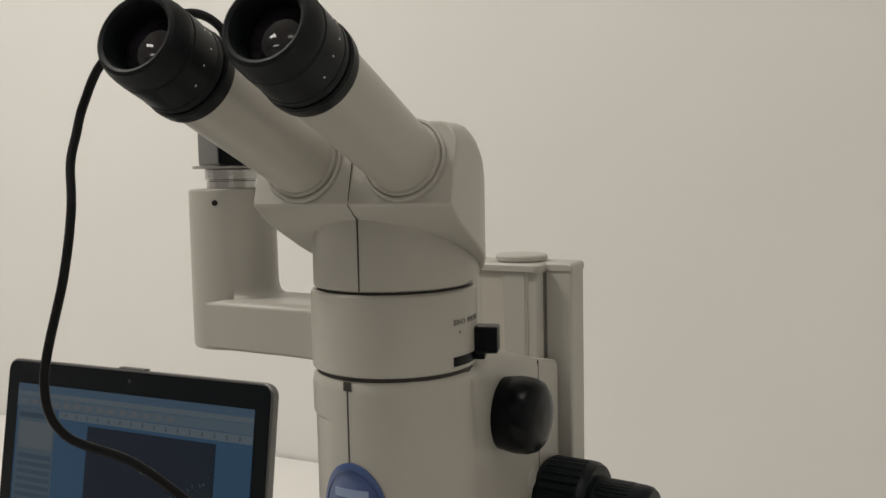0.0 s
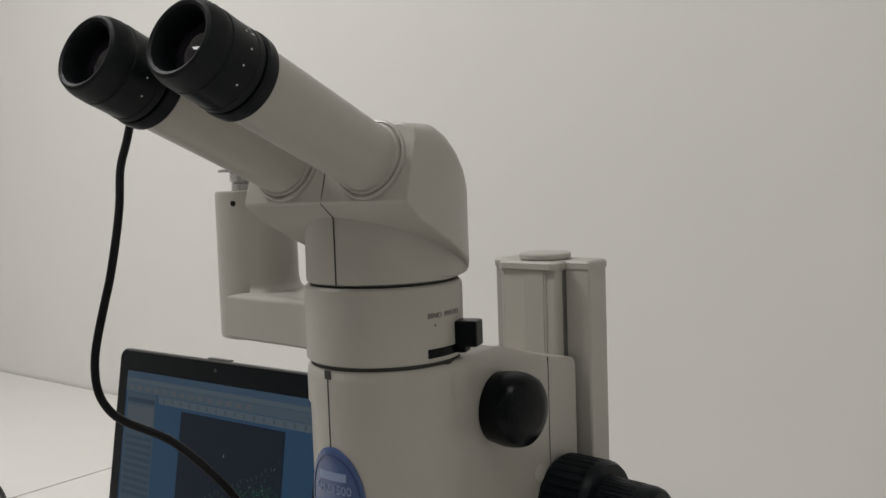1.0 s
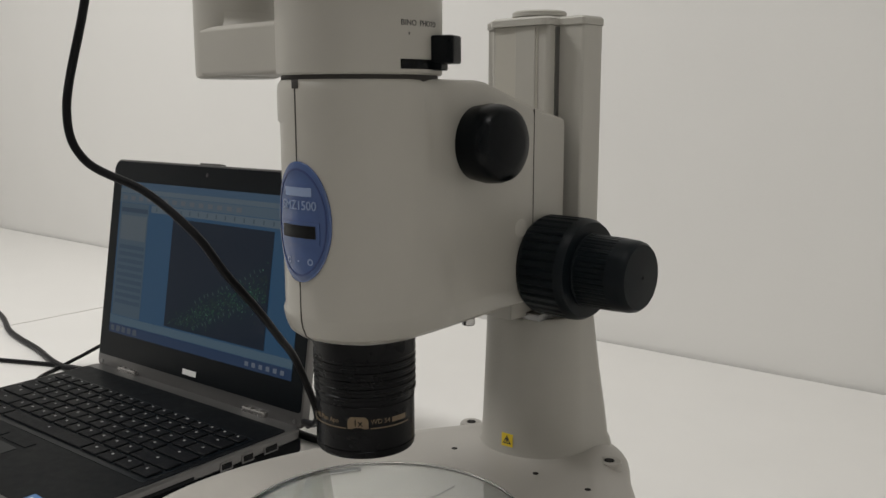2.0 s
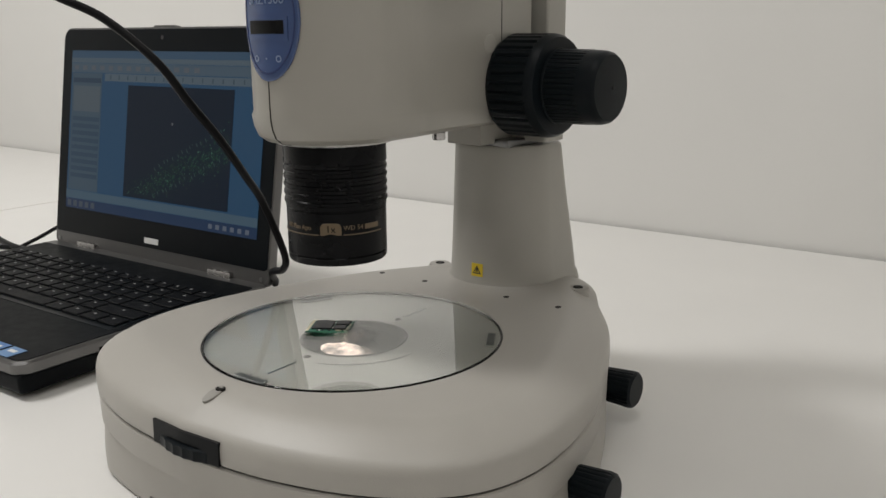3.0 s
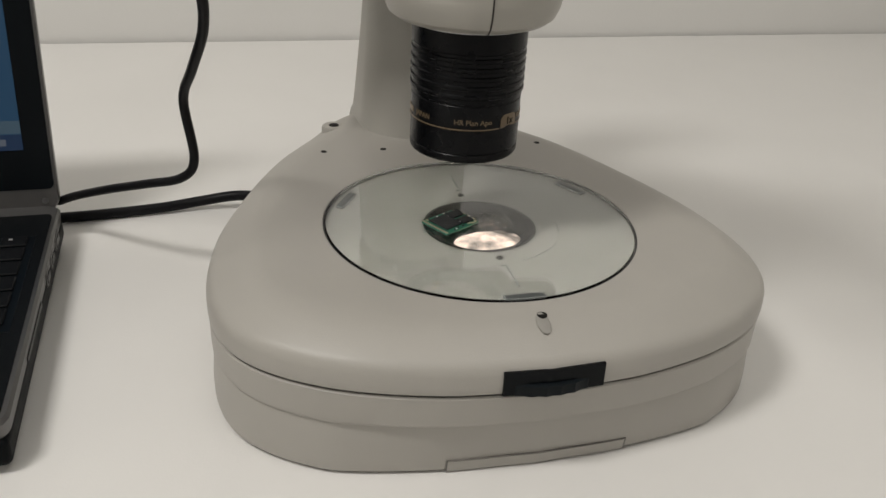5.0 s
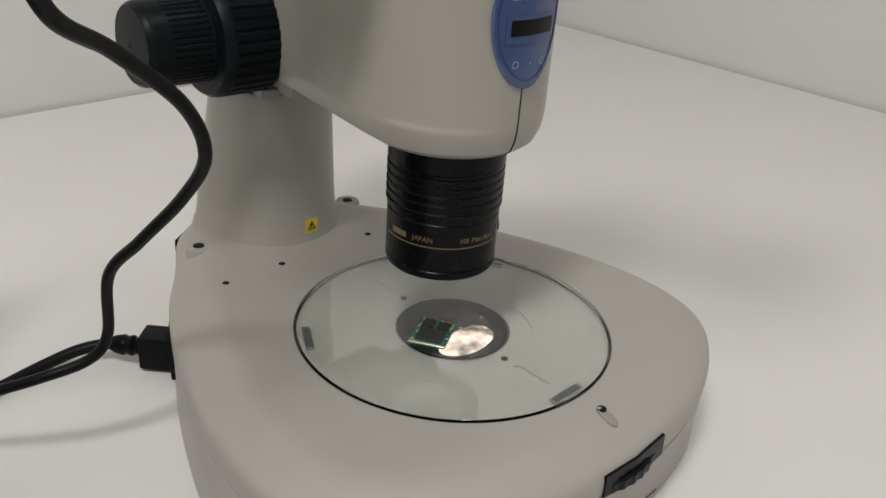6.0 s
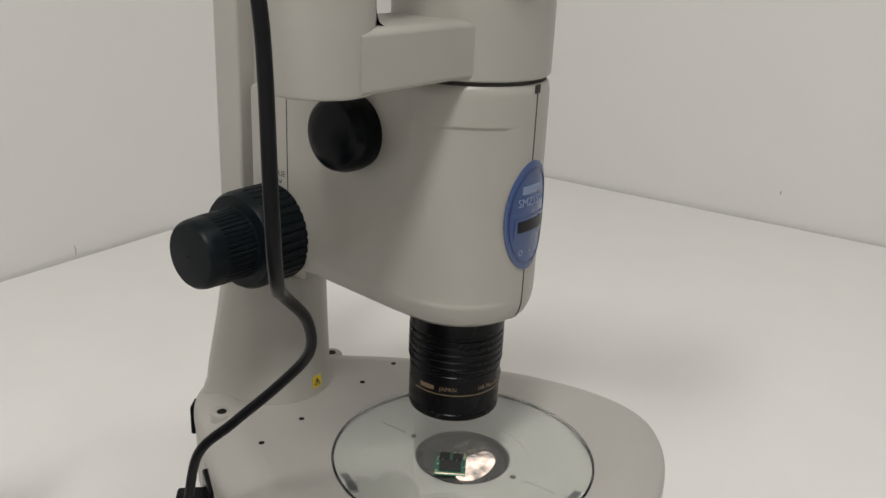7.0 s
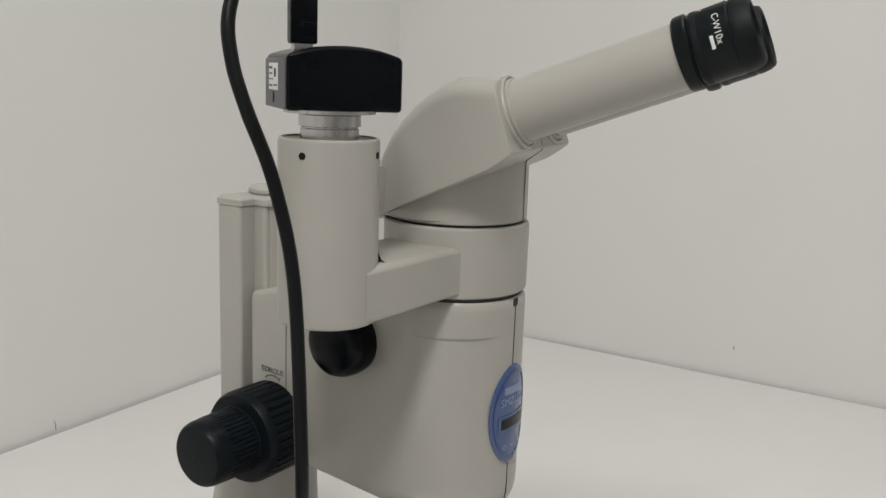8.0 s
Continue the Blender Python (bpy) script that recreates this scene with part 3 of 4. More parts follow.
for a0, a1 in ((-1.95, .38), (.86, 1.75)):
    n = int((a1 - a0) / .05)
    part("gold_line", wrap(plate((a1 - a0) * .0303, .0006, .0003, n, 1), .0303, (a0 + a1) / 2, ZT - .0034), GOLD_INK, obj, "", OB)

# intermediate tube with the photo port on its arm
ringp = [(.0465, 1.1105), (.0476, 1.1115), (.0478, 1.1135), (.0478, 1.1515), (.0474, 1.1538), (.0460, 1.1550)]
inter = part("intermediate_tube", lathe(ringp, 96, BODY), CREAM, scope)
part("tube_gap", lathe([(.0452, 1.1060), (.0452, 1.1120)], 72, BODY), SEAM, inter)
part("tube_gap", lathe([(.0440, 1.1535), (.0440, 1.1600)], 72, BODY), SEAM, inter)
PU = -.1240
arm_rings = []
for u, hw in ((-.124, .0262), (-.105, .0270), (-.085, .0271), (-.065, .0270), (-.045, .0275), (-.034, .030)):
    sec = []
    zb, zt = (1.1120, 1.1436)
    for px, pz, a0 in ((hw - .005, zb + .003, -90), (hw - .007, zt - .004, 0), (-hw + .007, zt - .004, 90), (-hw + .005, zb + .003, 180)):
        rr = .003 if pz < 1.12 else .004
        for k in range(6):
            a = radians(a0 + 18 * k)
            sec.append(Vector((u, px + (.005 if rr == .003 else .007) * math.cos(a), pz + rr * math.sin(a))))
    arm_rings.append(sec)
part("port_arm", loft(arm_rings), CREAM, inter, "", BODY)
port = part("photo_port", lathe([(.0245, 1.1135), (.0268, 1.1142), (.0276, 1.1160), (.0276, 1.150), (.0273, 1.2125), (.0268, 1.2140), (.0255, 1.2145), (.0250, 1.2135), (.021, 1.2135)], 72, BODY @ pose(PU, .002, -.0025)), CREAM, inter)
part("port_fillet", loft([[BODY @ Vector((PU + r * math.cos(a), .002 + r * math.sin(a), z)) for a in [radians(-50 + 4 * k) for k in range(26)]] for r, z in ((.0272, 1.156), (.0279, 1.1492), (.0290, 1.1455), (.0320, 1.1430))], False, False, False), CREAM, port)
for a in (-78, 20):
    c = Vector((.0273 * math.sin(radians(a)), -.0273 * math.cos(radians(a)), 0))
    part("set_screw", lathe([(.0019, -.001), (.0019, .0004), (.0012, .0005), (0, .0005)], 20, BODY @ pose(PU, .002, 1.2035) @ Matrix.Translation(c) @ pose(0, 0, 0, 90, 0, a)), HOLE, port)
part("lever_slot", wrap(plate(.0300, .0052, .0004, 10, 1), .0477, 1.62, 1.1160), BLACK, inter, "", BODY)
part("lever", join(rbox(.013, .0145, .0155, .0014, 2, BODY @ Matrix.Rotation(1.93, 4, "Z") @ pose(0, -.0535, 1.1165)), rbox(.010, .010, .006, .0005, 1, BODY @ Matrix.Rotation(1.93, 4, "Z") @ pose(0, -.0480, 1.1130))), BLACK, inter, "square black beam selector")
for word, a, sz in (("BINO", 1.424, .0044), ("PHOTO", 1.745, .0044)):
    part("tube_lettering", wrap(text_bm(word, sz), .0478, a, 1.1375), DARK_INK, inter, "", BODY)
part("tube_mark", wrap(plate(.0007, .0013, .0003), .0478, 1.424, 1.1320), DARK_INK, inter, "", BODY)

# binocular head
head = []
stations = [(-.0565, 0), (-.0562, 1), (-.0555, 2), (-.050, 2), (-.042, 2), (-.034, 2), (-.024, 2), (-.012, 2), (0, 2), (.010, 2), (.020, 2), (.030, 2), (.038, 2), (.044, 2), (.048, 2), (.0505, 2)]


def head_top(v):
    return 1.2475 if v < -.025 else 1.2475 - .0600 * ((v + .025) / .0755) ** 1.64


def head_bottom(v):
    if v < -.044:
        return 1.2052 - (v + .0565) * .76
    return max(1.1957 - (v + .044) * .461, 1.150)


for v, k in stations:
    w = 0.0566 if v < -.018 else 0.0566 * math.sqrt(max(.02, 1 - ((v + .018) / .0695) ** 2.3))
    zt, zb = head_top(v), head_bottom(v)
    g = {0: .0012, 1: .0004, 2: 0}[k]
    w, zt, zb = w - g, zt - g, zb + g
    sec = []
    rt, rb = min(.012, (zt - zb) * .4), .0016
    corners = ((w - rb, zb + rb, rb, -90), (w - rt, zt - rt, rt, 0), (-w + rt, zt - rt, rt, 90), (-w + rb, zb + rb, rb, 180))
    for px, pz, r, a0 in corners:
        arcp = [(px + r * math.cos(radians(a0 + 90 * i / 7)), pz + r * math.sin(radians(a0 + 90 * i / 7))) for i in range(8)]
        for x_, z in arcp:
            lean = max(0, 1 - (v + .0565) / .05) * .335 * max(0, z - 1.2065)
            sec.append(Vector((x_, v + lean, z)))
    head.append(sec)
hd = part("binocular_head", loft(head), CREAM, scope, "", HEAD, 32)
part("neck", lathe([(.0448, 1.1585), (.0458, 1.1592), (.0460, 1.1610), (.0455, 1.2050)], 96, HEAD), CREAM, hd)
part("neck_back", loft([[(.965 * r * math.cos(2 * math.pi * k / 72), .0060 + 1.02 * r * math.sin(2 * math.pi * k / 72), z) for k in range(72)] for r, z in ((.0480, 1.1600), (.0492, 1.1608), (.0496, 1.1640), (.0500, 1.19))]), CREAM, hd, "", HEAD)
part("neck_seam", wrap(plate(.0008, .042, .0003), .0459, 0, 1.1800), SEAM, hd, "", HEAD)
part("head_seam", tube([Vector((0, -.0459, 1.1970)), Vector((0, -.0564, 1.2052)), Vector((0, -.0560, 1.2075)), Vector((0, -.0450, 1.2440))], .00028, 6), SEAM, hd, "", HEAD)
EL = 20.7
for s in (-1, 1):
    T = HEAD @ Matrix.Translation((s * .0290, -.0482, 1.2280)) @ pose(0, 0, 0, 90 - EL, 0, 0)
    et = part("eyepiece_tube", lathe([(.0203, -.008), (.0203, .0035), (.0199, .0045), (.0186, .0048), (.0184, .1015), (.0180, .1030)], 72, T), CREAM, hd)
    part("tube_flange", lathe([(.0228, -.006), (.0228, .0014), (.0222, .0024), (.0212, .0027), (.0208, .0018), (.0198, .0018)], 64, T), CREAM, et)
    TE = T @ Matrix.Translation((0, 0, -.0030))
    ey = part("eyepiece", lathe([(.0180, .1032), (.0199, .1034), (.0207, .1044), (.0210, .107), (.0210, .1100), (.0201, .1110), (.0185, .1113), (.0185, .1121), (.0200, .1125), (.0201, .1320), (.0196, .1326),
                                  (.0198, .1340), (.0190, .1398), (.0176, .1426), (.0158, .1430), (.0148, .1415), (.0143, .135), (.0138, .126), (.0134, .121)], 72, TE, False), EYE_BLACK, et, "black eyepiece with a rubber eyecup", angle=28)
    part("eyecup", lathe([(.0196, .1335), (.0199, .1342), (.0199, .1360), (.0193, .1400), (.0180, .1432), (.0166, .1440), (.0152, .1434), (.0146, .1418), (.0143, .1385)], 72, TE, False), RUBBER, ey)
    part("field_stop", lathe([(.0146, .1250), (.0120, .1245), (.0118, .1215), (.0136, .121)], 48, TE, False), BLACK, ey)
    part("eye_lens", lathe([(0, .1362), (.004, .1360), (.008, .1352), (.0115, .1338), (.0139, .1322)], 48, TE), LENS_COAT, ey, "dark coated eye lens")
    for k in range(7):
        part("dioptre_mark", wrap(plate(.0006, .0016, .0002), .0201, 2.2 + k * .22, .1192), WHITE_INK, ey, "", TE)
    for k in range(6):
        part("dioptre_mark", wrap(plate(.0007, .0007, .0002), .0201, .9 + k * .42, .1215 + .0022 * (k % 2)), WHITE_INK, ey, "", TE)
    part("grip_ring", lathe([(.0199, .1132), (.02035, .1136), (.02035, .1162), (.0199, .1166)], 72, TE, False), RUBBER, ey)
    part("eyepiece_lettering", wrap(text_bm("C-W10x", .0050), .0201, -1.9, .1265), WHITE_INK, ey, "", TE)
    part("logo_bar", wrap(plate(.0070, .0018, .0003, 6, 1), .0201, -1.55, .1228), WHITE_INK, ey, "", TE)

# ---- things on the microscope ----
PX, PY = -.1365, .0119
BOX = Matrix.Translation((PX + .0100, PY + .0060, -.0025)) @ Matrix.Rotation(radians(-37), 4, "Z")
mcam = thing("microscope_camera", pose(PX, PY, 1.2111), "small black box camera with a silver mount on the photo port", "camera")
cb = rbox(.062, .053, .0335, .0022, 3)
bmesh.ops.subdivide_edges(cb, edges=[e for e in cb.edges if abs(e.verts[0].co.x - e.verts[1].co.x) > .04], cuts=10)
for v in cb.verts:
    if v.co.z > .02:
        v.co.z -= .0055 * abs(v.co.x / .031) ** 2.2
part("camera_body", cb, BLACK, mcam, "", BOX @ pose(0, 0, 1.2285))
part("mount_adapter", lathe([(.0158, 1.2130), (.0158, 1.2190), (.0152, 1.2195), (.0152, 1.2200), (.0167, 1.2205), (.0167, 1.2262), (.0160, 1.2270), (.0245, 1.2272), (.0245, 1.2290)], 64, pose(PX, PY, -.0025)), METAL, mcam, "silver threaded mount")
part("end_plate", rbox(.0010, .0505, .0258, .0004, 1, BOX @ pose(-.0312, 0, 1.2290)), material("grey_plastic", (.085, .085, .09), .45, grain=.06), mcam, "dark grey end plate")
st = part("sticker", plate(.0225, .0140, .0003), STICKER, mcam, "white printed sticker", BOX @ pose(-.0318, 0, 1.2453) @ pose(0, 0, 0, 90, 0, -90) @ pose(-.002, 0, 0))
for sx, sy, w, h in ((-.006, .0045, .008, .0012), (-.006, .0015, .006, .0008), (-.005, -.0015, .009, .0006), (-.006, -.0048, .007, .0010), (.005, .002, .0045, .0045), (.0055, -.0045, .008, .0008)):
    part("print_bar", plate(w, h, .0005), DARK_INK, st, "", BOX @ pose(-.0318, 0, 1.2453) @ pose(0, 0, 0, 90, 0, -90) @ pose(sx - .002, sy, 0))
part("oval_hole", lathe([(.0017, 0), (.0017, .0005), (0, .0005)], 20, BOX @ pose(-.0317, .003, 1.2345, 0, -90, 0) @ Matrix.Diagonal((1.7, 1, 1, 1))), BLACK, mcam)

# circuit board in its clear bag on the glass
bd = thing("circuit_board", pose(-.008, .004, GZ + .0003), "small green circuit board with black chips lying on the glass stage", "circuit board")
BM = pose(-.0185, -.0018, GZ + .0004, 0, 0, 30)
part("board", rbox(.0272, .0212, .0012, .0002, 1, BM @ pose(0, 0, .0004)), PCB, bd)
for cx, cy, w, h in ((-.0040, .0, .0125, .0150), (.0076, .0045, .0088, .0072), (.0072, -.0045, .0080, .0066)):
    part("chip", rbox(w, h, .0012, .0002, 1, BM @ pose(cx, cy, .0016)), CHIP, bd, "black chip")
rb = random.Random(5)
for k in range(34):
    ex, ey = (rb.uniform(-.0105, .0125), rb.choice((.0086, .0095, -.0090, -.0097))) if k % 3 else (rb.choice((.0126, .0121, .0028)), rb.uniform(-.009, .009))
    part("component", rbox(.0008 + .0007 * rb.random(), .0009, .0006, 0, 1, BM @ pose(ex, ey, .0016)), rb.choice((SOLDER, CHIP, STICKER)), bd)
part("edge_contacts", rbox(.0018, .0208, .0013, .0001, 1, BM @ pose(-.0125, 0, .00038)), SOLDER, bd, "pale contact strip")
wrapbag = thing("clear_bag", pose(.004, -.005, GZ + .0003), "crumpled clear plastic bag lying beside the circuit board", "bag")
gb = bmesh.new()
nx, ny = 30, 28
gv = [[gb.verts.new((.0050 + (i / nx - .5) * .027, -.0060 + (j / ny - .5) * .030, GZ + .0008 + .0045 * (.25 + abs(noise.noise(Vector((i * .42, j * .36, 1.7)))) + .35 * noise.noise(Vector((i * .9, j * .9, 4.2)))) * min(1, 4 * min(i / nx, 1 - i / nx, j / ny, 1 - j / ny)))) for i in range(nx + 1)] for j in range(ny + 1)]
for j in range(ny):
    for i in range(nx):
        if math.hypot(i / nx - .5, j / ny - .5) < .46 + .05 * noise.noise(Vector((i * .3, j * .3, 9))):
            gb.faces.new((gv[j][i], gv[j][i + 1], gv[j + 1][i + 1], gv[j + 1][i]))
bmesh.ops.delete(gb, geom=[v for v in gb.verts if not v.link_faces], context="VERTS")
bag = part("film", gb, FILM, wrapbag, angle=25)
bag.visible_shadow = False

# ---- cables ----
usb = thing("usb_cable", pose(-.147, .021, 1.2600), "black cable hanging from the camera down to the laptop", "cable")
PLUG = Matrix.Translation((-.1455, .0235, -.0025)) @ Matrix.Rotation(radians(-37), 4, "Z")
plug = part("plug", rbox(.0145, .0090, .0420, .0012, 2, PLUG @ pose(0, 0, 1.2625)), BLACK, usb, "black moulded plug")
part("plug_shell", rbox(.0105, .006, .008, .0005, 1, PLUG @ pose(0, 0, 1.2565)), METAL, usb, "bare metal plug shell")
for k in range(3):
    part("grip_ridge", rbox(.0100, .0096, .0010, .0003, 1, PLUG @ pose(.001, 0, 1.2670 + .0028 * k)), BLACK, plug)
part("strain_relief", lathe([(.0042, 1.304), (.0036, 1.309), (.0032, 1.310)], 20, PLUG), BLACK, usb)
USB = [(-0.1455, 0.0235, 1.3015), (-0.15, 0.0225, 1.317), (-0.1655, 0.0135, 1.326), (-0.1925, 0.002, 1.3185), (-0.2205, -0.0105, 1.297), (-0.2368, -0.014, 1.27), (-0.2403, -0.0185, 1.25), (-0.2393, -0.0255, 1.23), (-0.2318, -0.0335, 1.2), (-0.2303, -0.0435, 1.158), (-0.2393, -0.0555, 1.092), (-0.2313, -0.0495, 1.056), (-0.2, -0.0225, 1.033), (-0.167, -0.0065, 1.004), (-0.152, 0.0065, 0.976), (-0.151, 0.0305, 0.948), (-0.159, 0.0585, 0.918), (-0.166, 0.0815, 0.892), (-0.163, 0.0985, 0.848), (-0.172, 0.105, 0.832), (-0.196, 0.116, 0.824), (-0.222, 0.138, 0.812), (-0.248, 0.166, 0.796), (-0.262, 0.178, 0.787)]
part("cord", tube(spline(USB, 10), .0030, 14), CABLE, usb)
power = thing("power_cord", pose(-.14, .16, TZ), "black mains cord plugged into the microscope base", "cable")
PD = Matrix.Translation((-.0915, .1650, .7740)) @ Matrix.Rotation(radians(132), 4, "Z")
part("plug", rbox(.0250, .0200, .0240, .0022, 2, PD @ pose(.0095, 0, -.0120)), BLACK, power, "black moulded plug")
part("plug_neck", lathe([(.0062, .0), (.0058, .004), (.0072, .006), (.0062, .010), (.0072, .012), (.0060, .018), (.0050, .020)], 20, PD @ pose(.022, 0, 0, 0, 90, 0)), BLACK, power)
PWR = [(-.1185, .1950, .7740), (-.1240, .1995, .7735), (-.140, .2070, .7710), (-.165, .2090, .7670), (-.200, .2050, .7645), (-.262, .1980, .7645), (-.32, .200, .7645), (-.45, .225, .7645), (-.60, .205, .7645), (-.694, .165, .7645), (-.814, .185, .7645), (-.93, .205, .7645), (-1.05, .245, .7645), (-1.3, .30, .7645)]
part("cord", tube(spline(PWR, 10), .0040, 12), CABLE, power)
net = thing("network_cable", pose(-.7, .19, TZ), "thin black cable lying straight on the table behind the laptop", "cable")
part("cord", tube(spline([(-.56, .185, .780), (-.60, .200, .7700), (-.66, .185, .7632), (-.72, .165, .7632), (-.80, .130, .7632), (-.95, .060, .7632), (-1.2, -.02, .7632)], 10), .0028, 10), CABLE, net)
adp = thing("charger_cable", pose(-.7, .2, TZ), "thin black charger cable arching up to the laptop's back", "cable")
part("cord", tube(spline([(-.50, .185, .778), (-.56, .215, .800), (-.62, .235, .806), (-.67, .22, .795), (-.705, .19, .772), (-.71, .165, .7632), (-.69, .13, .7632), (-.66, .10, .7632)], 10), .0024, 10), CABLE, adp)

# ---- laptop ----
LM = pose(-.4340, .1600, TZ, 0, 0, 1.2)
lap = thing("laptop", LM, "open dark laptop with a lit screen on the white table", "laptop")
W, D = .349, .2510
part("base_shell", rbox(W, D, .0160, .004, 3, LM @ pose(0, -D / 2 + .004, .0040)), LAP_DARK, lap)
part("silver_rim", loft([rrect(-W / 2 - d, W / 2 + d, -D + .004 - d, .004 + d, .012, .008, z) for z, d in ((.0185, -.001), (.0195, 0), (.0270, .0005), (.0290, -.001))]), LAP_METAL, lap, "brushed silver rim", LM)
part("palm_rest", loft([rrect(-W / 2 + .0035, W / 2 - .0035, -D + .0075, -.012, .010, .004, z) for z in (.0285, .0296)]), LAP_DARK, lap, "", LM)
for sx in (-1, 1):
    for sy in (-.03, -.21):
        part("rubber_foot", rbox(.03, .012, .0045, .001, 1, LM @ pose(sx * .14, sy, 0)), RUBBER, lap)
LEGEND = material("key_legend", (.32, .32, .32), .6)
ty = -.0490
rows_k = [(17, .0118, .94), (15, .0157, 1), (15, .0157, 1), (13, .0157, 1), (12, .0157, 1), (8, .0157, 1)]
ky_ = ty
KX0, KX1 = -.1590, .1620
part("keyboard_well", rbox(KX1 - KX0 + .006, .1180, .0006, .0002, 1, LM @ pose((KX0 + KX1) / 2, ty - .0555, .0294)), LAP_BEZEL, lap)
SPECIAL = {1: {14: 1.9}, 2: {0: 1.5, 14: 1.5}, 3: {0: 1.8, 12: 2.2}, 4: {0: 2.4, 11: 2.6}, 5: {3: 5.6}}
for ri, (n, h, _) in enumerate(rows_k):
    wts = [SPECIAL.get(ri, {}).get(i, 1.0) for i in range(n)]
    unit = (KX1 - KX0) / sum(wts)
    x = KX0
    for i, wt in enumerate(wts):
        kw = unit * wt
        key = part("key", rbox(kw - .0030, h, .0022, .0007, 1, LM @ pose(x + kw / 2, ky_ - h / 2, .0296)), LAP_KEY, lap)
        part("legend", plate(min(.0024, kw * .16), .0020, .0001), LEGEND, key, "", LM @ pose(x + kw / 2 - .0022 * (wt < 1.4), ky_ - h / 2 + .0022, .03182))
        x += kw
    ky_ -= h + .0034
part("touchpad", rbox(.082, .046, .0005, .0002, 1, LM @ pose(-.028, -.2120, .0295)), LAP_BEZEL, lap)
for sx in (-.052, -.004):
    part("touchpad_button", rbox(.042, .011, .0010, .0004, 1, LM @ pose(sx, -.1795, .0294)), LAP_DARK, lap)
for sx, c, w in ((.125, (.06, .17, .40), .017), (.146, (.10, .22, .42), .018)):
    s_ = part("sticker", plate(w, .0165, .0003), material("sticker_blue", c, .35, grain=.1, scale=200), lap, "small blue printed sticker", LM @ pose(sx, -.2355, .0297))
    part("print_bar", plate(.009, .004, .0005), WHITE_INK, s_, "", LM @ pose(sx, -.2340, .0297))
for sy, w in ((-.035, .017), (-.062, .014), (-.086, .014)):
    pt = part("side_port", rbox(.0012, w, .0085, .0004, 1, LM @ pose(W / 2 + .0004, sy, .0165)), LAP_METAL, lap, "silver framed port")
    part("port_opening", rbox(.0012, w - .003, .0055, .0003, 1, LM @ pose(W / 2 + .0008, sy, .0180)), BLACK, pt)
part("card_slot", rbox(.0012, .060, .0035, .0003, 1, LM @ pose(W / 2 + .0002, -.150, .0190)), BLACK, lap)
# lid, leaning back
LIDM = LM @ Matrix.Translation((0, .003, .0255)) @ pose(0, 0, 0, -9.6, 0, 0)
LH = .2465


def flat(x, y, d=0.0):
    """On the lid: x along, y up, d out towards the keys."""
    return LIDM @ Matrix.Translation((x, -.0016 - d, y)) @ pose(0, 0, 0, 90, 0, 0)


lid = part("lid", loft([[LIDM @ Vector((p.x, p.z, p.y)) for p in rrect(-W / 2 + i, W / 2 - i, 0 + i, LH - i, .009, .012, zz)] for zz, i in ((.0105, .003), (.0100, .001), (.0060, 0), (.0002, 0), (-.0008, .0008))]), LAP_METAL, lap, "silver edged lid")
part("bezel", loft([[LIDM @ Vector((p.x, p.z, p.y)) for p in rrect(-W / 2 + i, W / 2 - i, .0155 + i * .3, LH - i, .004, .010, zz)] for zz, i in ((-.0005, .0020), (-.0014, .0022))]), LAP_BEZEL, lid, "black screen bezel")
for sx in (-.110, .110):
    part("hinge_bar", rbox(.034, .010, .0125, .002, 2, LIDM @ pose(sx, -.0010, -.004)), METAL, lid, "polished hinge cover")
for sx in (-.1655, .1655):
    part("hinge_screw", lathe([(.0022, 0), (.0022, .0006), (.0012, .0007), (0, .0003)], 16, flat(sx, .0075, -.0004)), STEEL, lid)
part("lid_latch", rbox(.034, .008, .0025, .0006, 1, LIDM @ pose(0, .004, LH - .0005)), LAP_METAL, lid)
part("webcam", lathe([(.0022, 0), (.0022, .0003), (0, .0003)], 16, flat(0, LH - .011)), LENS_COAT, lid)
part("logo_bar", plate(.0230, .0060, .0004), WHITE_INK, lid, "pale logo bar", flat(0, .0235))
SW, SH, SY = .3120, .1770, .1330


def screen_part(name, x0, y0, x1, y1, color, strength, d, parent):
    """A lit patch of the screen; x and y run 0 to 1 from its lower corner."""
    return part(name, plate((x1 - x0) * SW, (y1 - y0) * SH, .00012), glowing("lit_" + name, color, strength), parent, "", flat(((x0 + x1) / 2 - .5) * SW, SY + ((y0 + y1) / 2 - .5) * SH, d))


ES = 0.24
scr = screen_part("screen", 0, 0, 1, 1, (.046, .160, .320), ES, .0000, lid)
scr["label"] = "lit blue screen showing a magnified circuit board"
screen_part("title_bar", 0, .955, 1, 1, (.10, .20, .33), ES, .0002, scr)
screen_part("menu_bar", 0, .925, 1, .955, (.20, .28, .35), ES, .0002, scr)
screen_part("tool_bar", 0, .865, 1, .922, (.16, .245, .33), ES, .0002, scr)
screen_part("ruler", .20, .815, 1, .860, (.21, .29, .36), ES, .0002, scr)
screen_part("side_panel", .01, .12, .185, .860, (.13, .21, .29), ES, .0002, scr)
screen_part("panel_header", .015, .80, .18, .83, (.06, .12, .20), ES, .0004, scr)
screen_part("panel_box", .02, .62, .178, .78, (.20, .26, .31), ES, .0004, scr)
for k in range(9):
    screen_part("list_line", .02, .56 - .045 * k, .178, .587 - .045 * k, (.075, .15, .24), ES, .0004, scr)
screen_part("status_bar", 0, .065, 1, .115, (.15, .26, .36), ES, .0002, scr)
screen_part("task_bar", 0, 0, 1, .062, (.035, .085, .20), ES, .0002, scr)
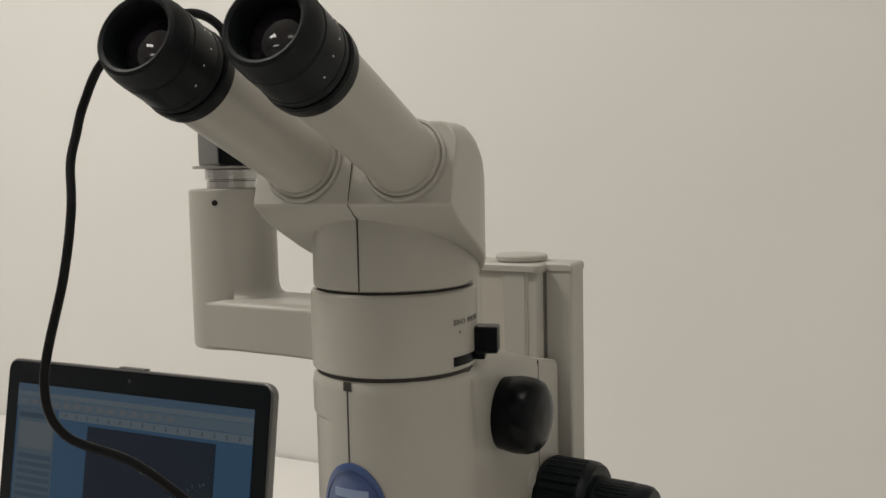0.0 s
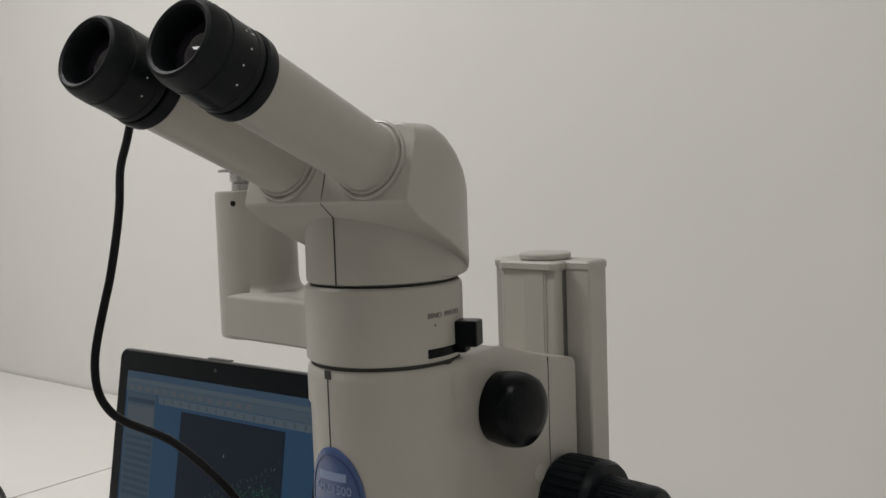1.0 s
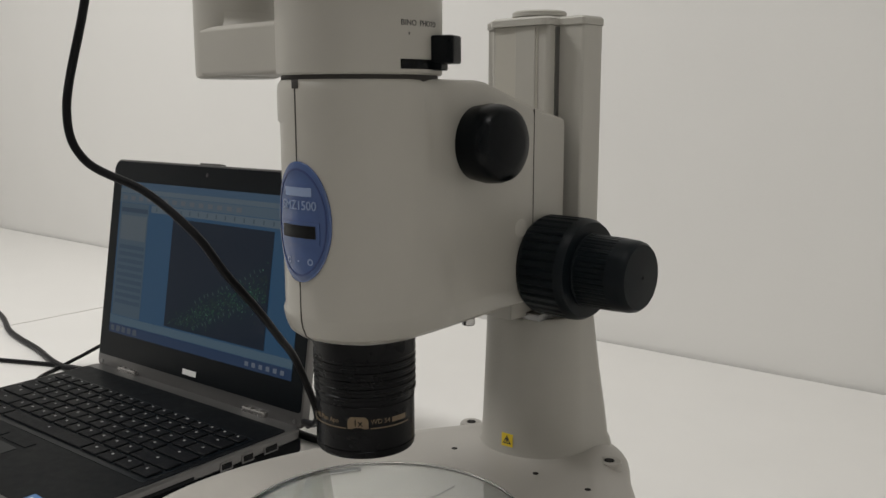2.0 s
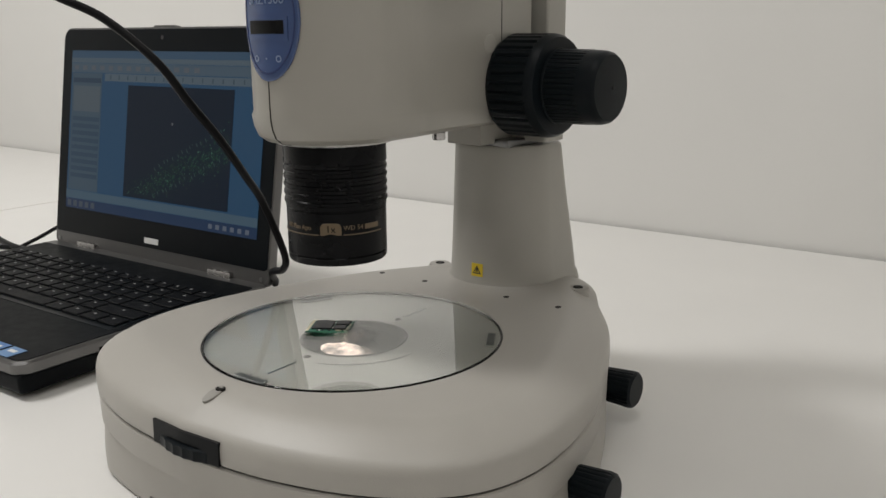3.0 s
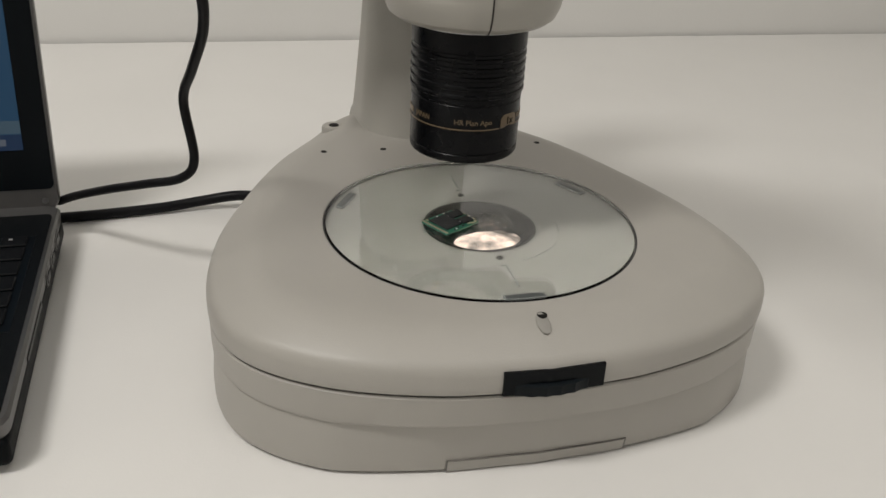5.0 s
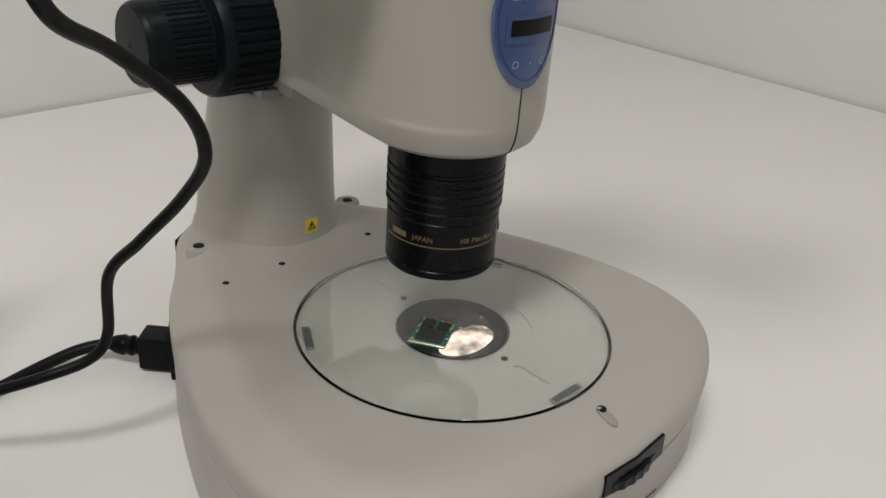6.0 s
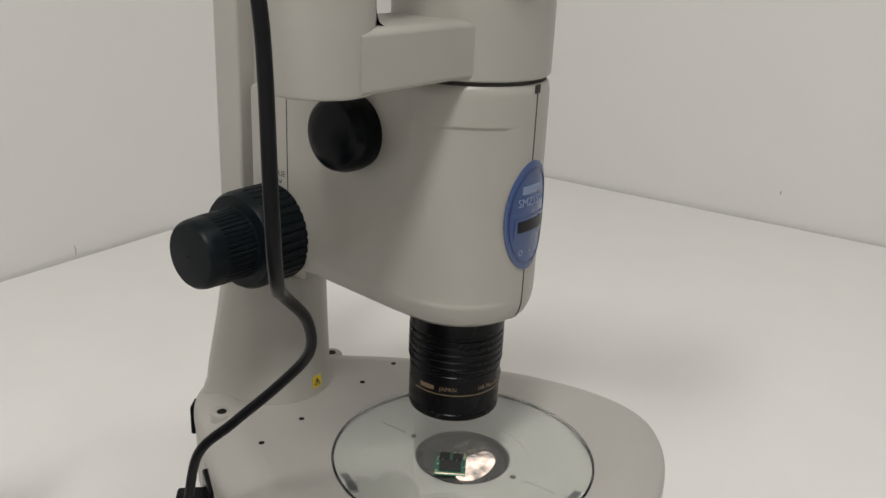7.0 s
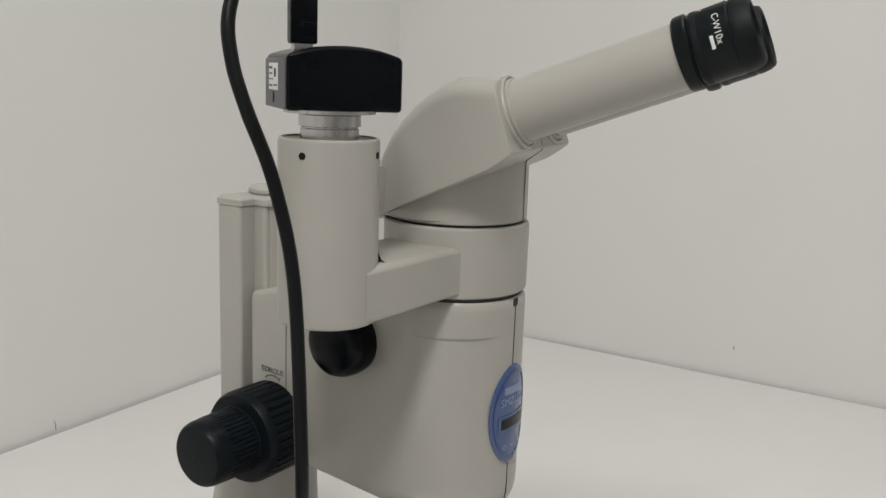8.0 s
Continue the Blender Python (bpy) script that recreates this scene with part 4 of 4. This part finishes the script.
for k in range(5):
    screen_part("task_icon", .012 + .035 * k, .014, .034 + .035 * k, .05, (.16, .19, .24), ES, .0004, scr)
for k in range(6):
    screen_part("tray_icon", .78 + .034 * k, .018, .797 + .034 * k, .044, (.28, .33, .42), ES, .0004, scr)
for k in range(14):
    screen_part("tool_icon", .02 + .05 * k, .880, .046 + .05 * k, .908, (.24, .27, .31), ES, .0004, scr)
for k in range(16):
    screen_part("ruler_tick", .23 + .048 * k, .825, .236 + .048 * k, .850, (.10, .16, .22), ES, .0004, scr)
pic = screen_part("image", .335, .125, .865, .795, (.0035, .020, .052), ES, .0004, scr)
rs = random.Random(11)


def specks(name, count, color, big, spread):
    """Small lit flecks scattered along the slanting board in the picture."""
    sp = bmesh.new()
    for _ in range(count):
        a = rs.random() ** .8
        x = .38 + .47 * a + rs.gauss(0, .03)
        y = .14 + .33 * a + rs.gauss(0, spread) * (.5 + a * .6)
        if not (.345 < x < .85 and .135 < y < .62):
            continue
        w, h, k = rs.uniform(.001, big), rs.uniform(.0015, big * 1.6), rs.uniform(-.004, .004)
        q = [flat((x + dx - .5) * SW, SY + (y + dy - .5) * SH, .0006) @ Vector((0, 0, 0)) for dx, dy in ((0, 0), (w, k), (w - k, h), (-k, h - k))]
        sp.faces.new([sp.verts.new(p) for p in q])
    tagged(part(name, sp, glowing("lit_" + name, color, ES), pic), kind="stuff")


specks("image_grain", 300, (.030, .15, .085), .008, .045)
specks("image_glint", 110, (.14, .42, .30), .0045, .05)
specks("image_shade", 260, (.016, .045, .050), .013, .055)
ps = bmesh.new()
for k in range(30):
    a, side = (k // 2) / 15, k % 2
    x, y = .50 + .34 * a + rs.gauss(0, .003), .17 + .27 * a + (.135 if side else -.03) + rs.gauss(0, .006)
    q = [flat((x + dx - .5) * SW, SY + (y + dy - .5) * SH, .0007) @ Vector((0, 0, 0)) for dx, dy in ((0, 0), (.0045, .002), (-.002, .020), (-.006, .018))]
    if x < .855 and y > .13:
        ps.faces.new([ps.verts.new(p) for p in q])
tagged(part("image_pins", ps, glowing("lit_pins", (.085, .20, .19), ES), pic), kind="stuff")
screen_part("pointer", .575, .575, .580, .590, (.6, .6, .6), ES, .0006, pic)

# ---- marks on the walls ----
mk = new("wall_mark", bpy.data.meshes.new("wall_mark"))
mb = tube([Vector((.181, Y1 - .0005, TZ + .003)), Vector((.1812, Y1 - .0004, TZ + .010)), Vector((.1800, Y1 - .0002, TZ + .016))], .0004, 6)
mb.to_mesh(mk.data)
mb.free()
mk.data.materials.append(FAINT)
tagged(mk, "short dark scratch on the painted wall above the table", "mark", kind="structure")
spot = part("wall_mark", lathe([(.0024, 0), (.0016, .0004), (0, .0005)], 9, pose(X1, .024, .811, 0, -90, 0) @ Matrix.Diagonal((1.5, .6, 1, 1))), material("scuff", (.42, .41, .39), .8), None)
tagged(spot, "small grey scuff on the painted wall above the table", "mark", kind="structure")
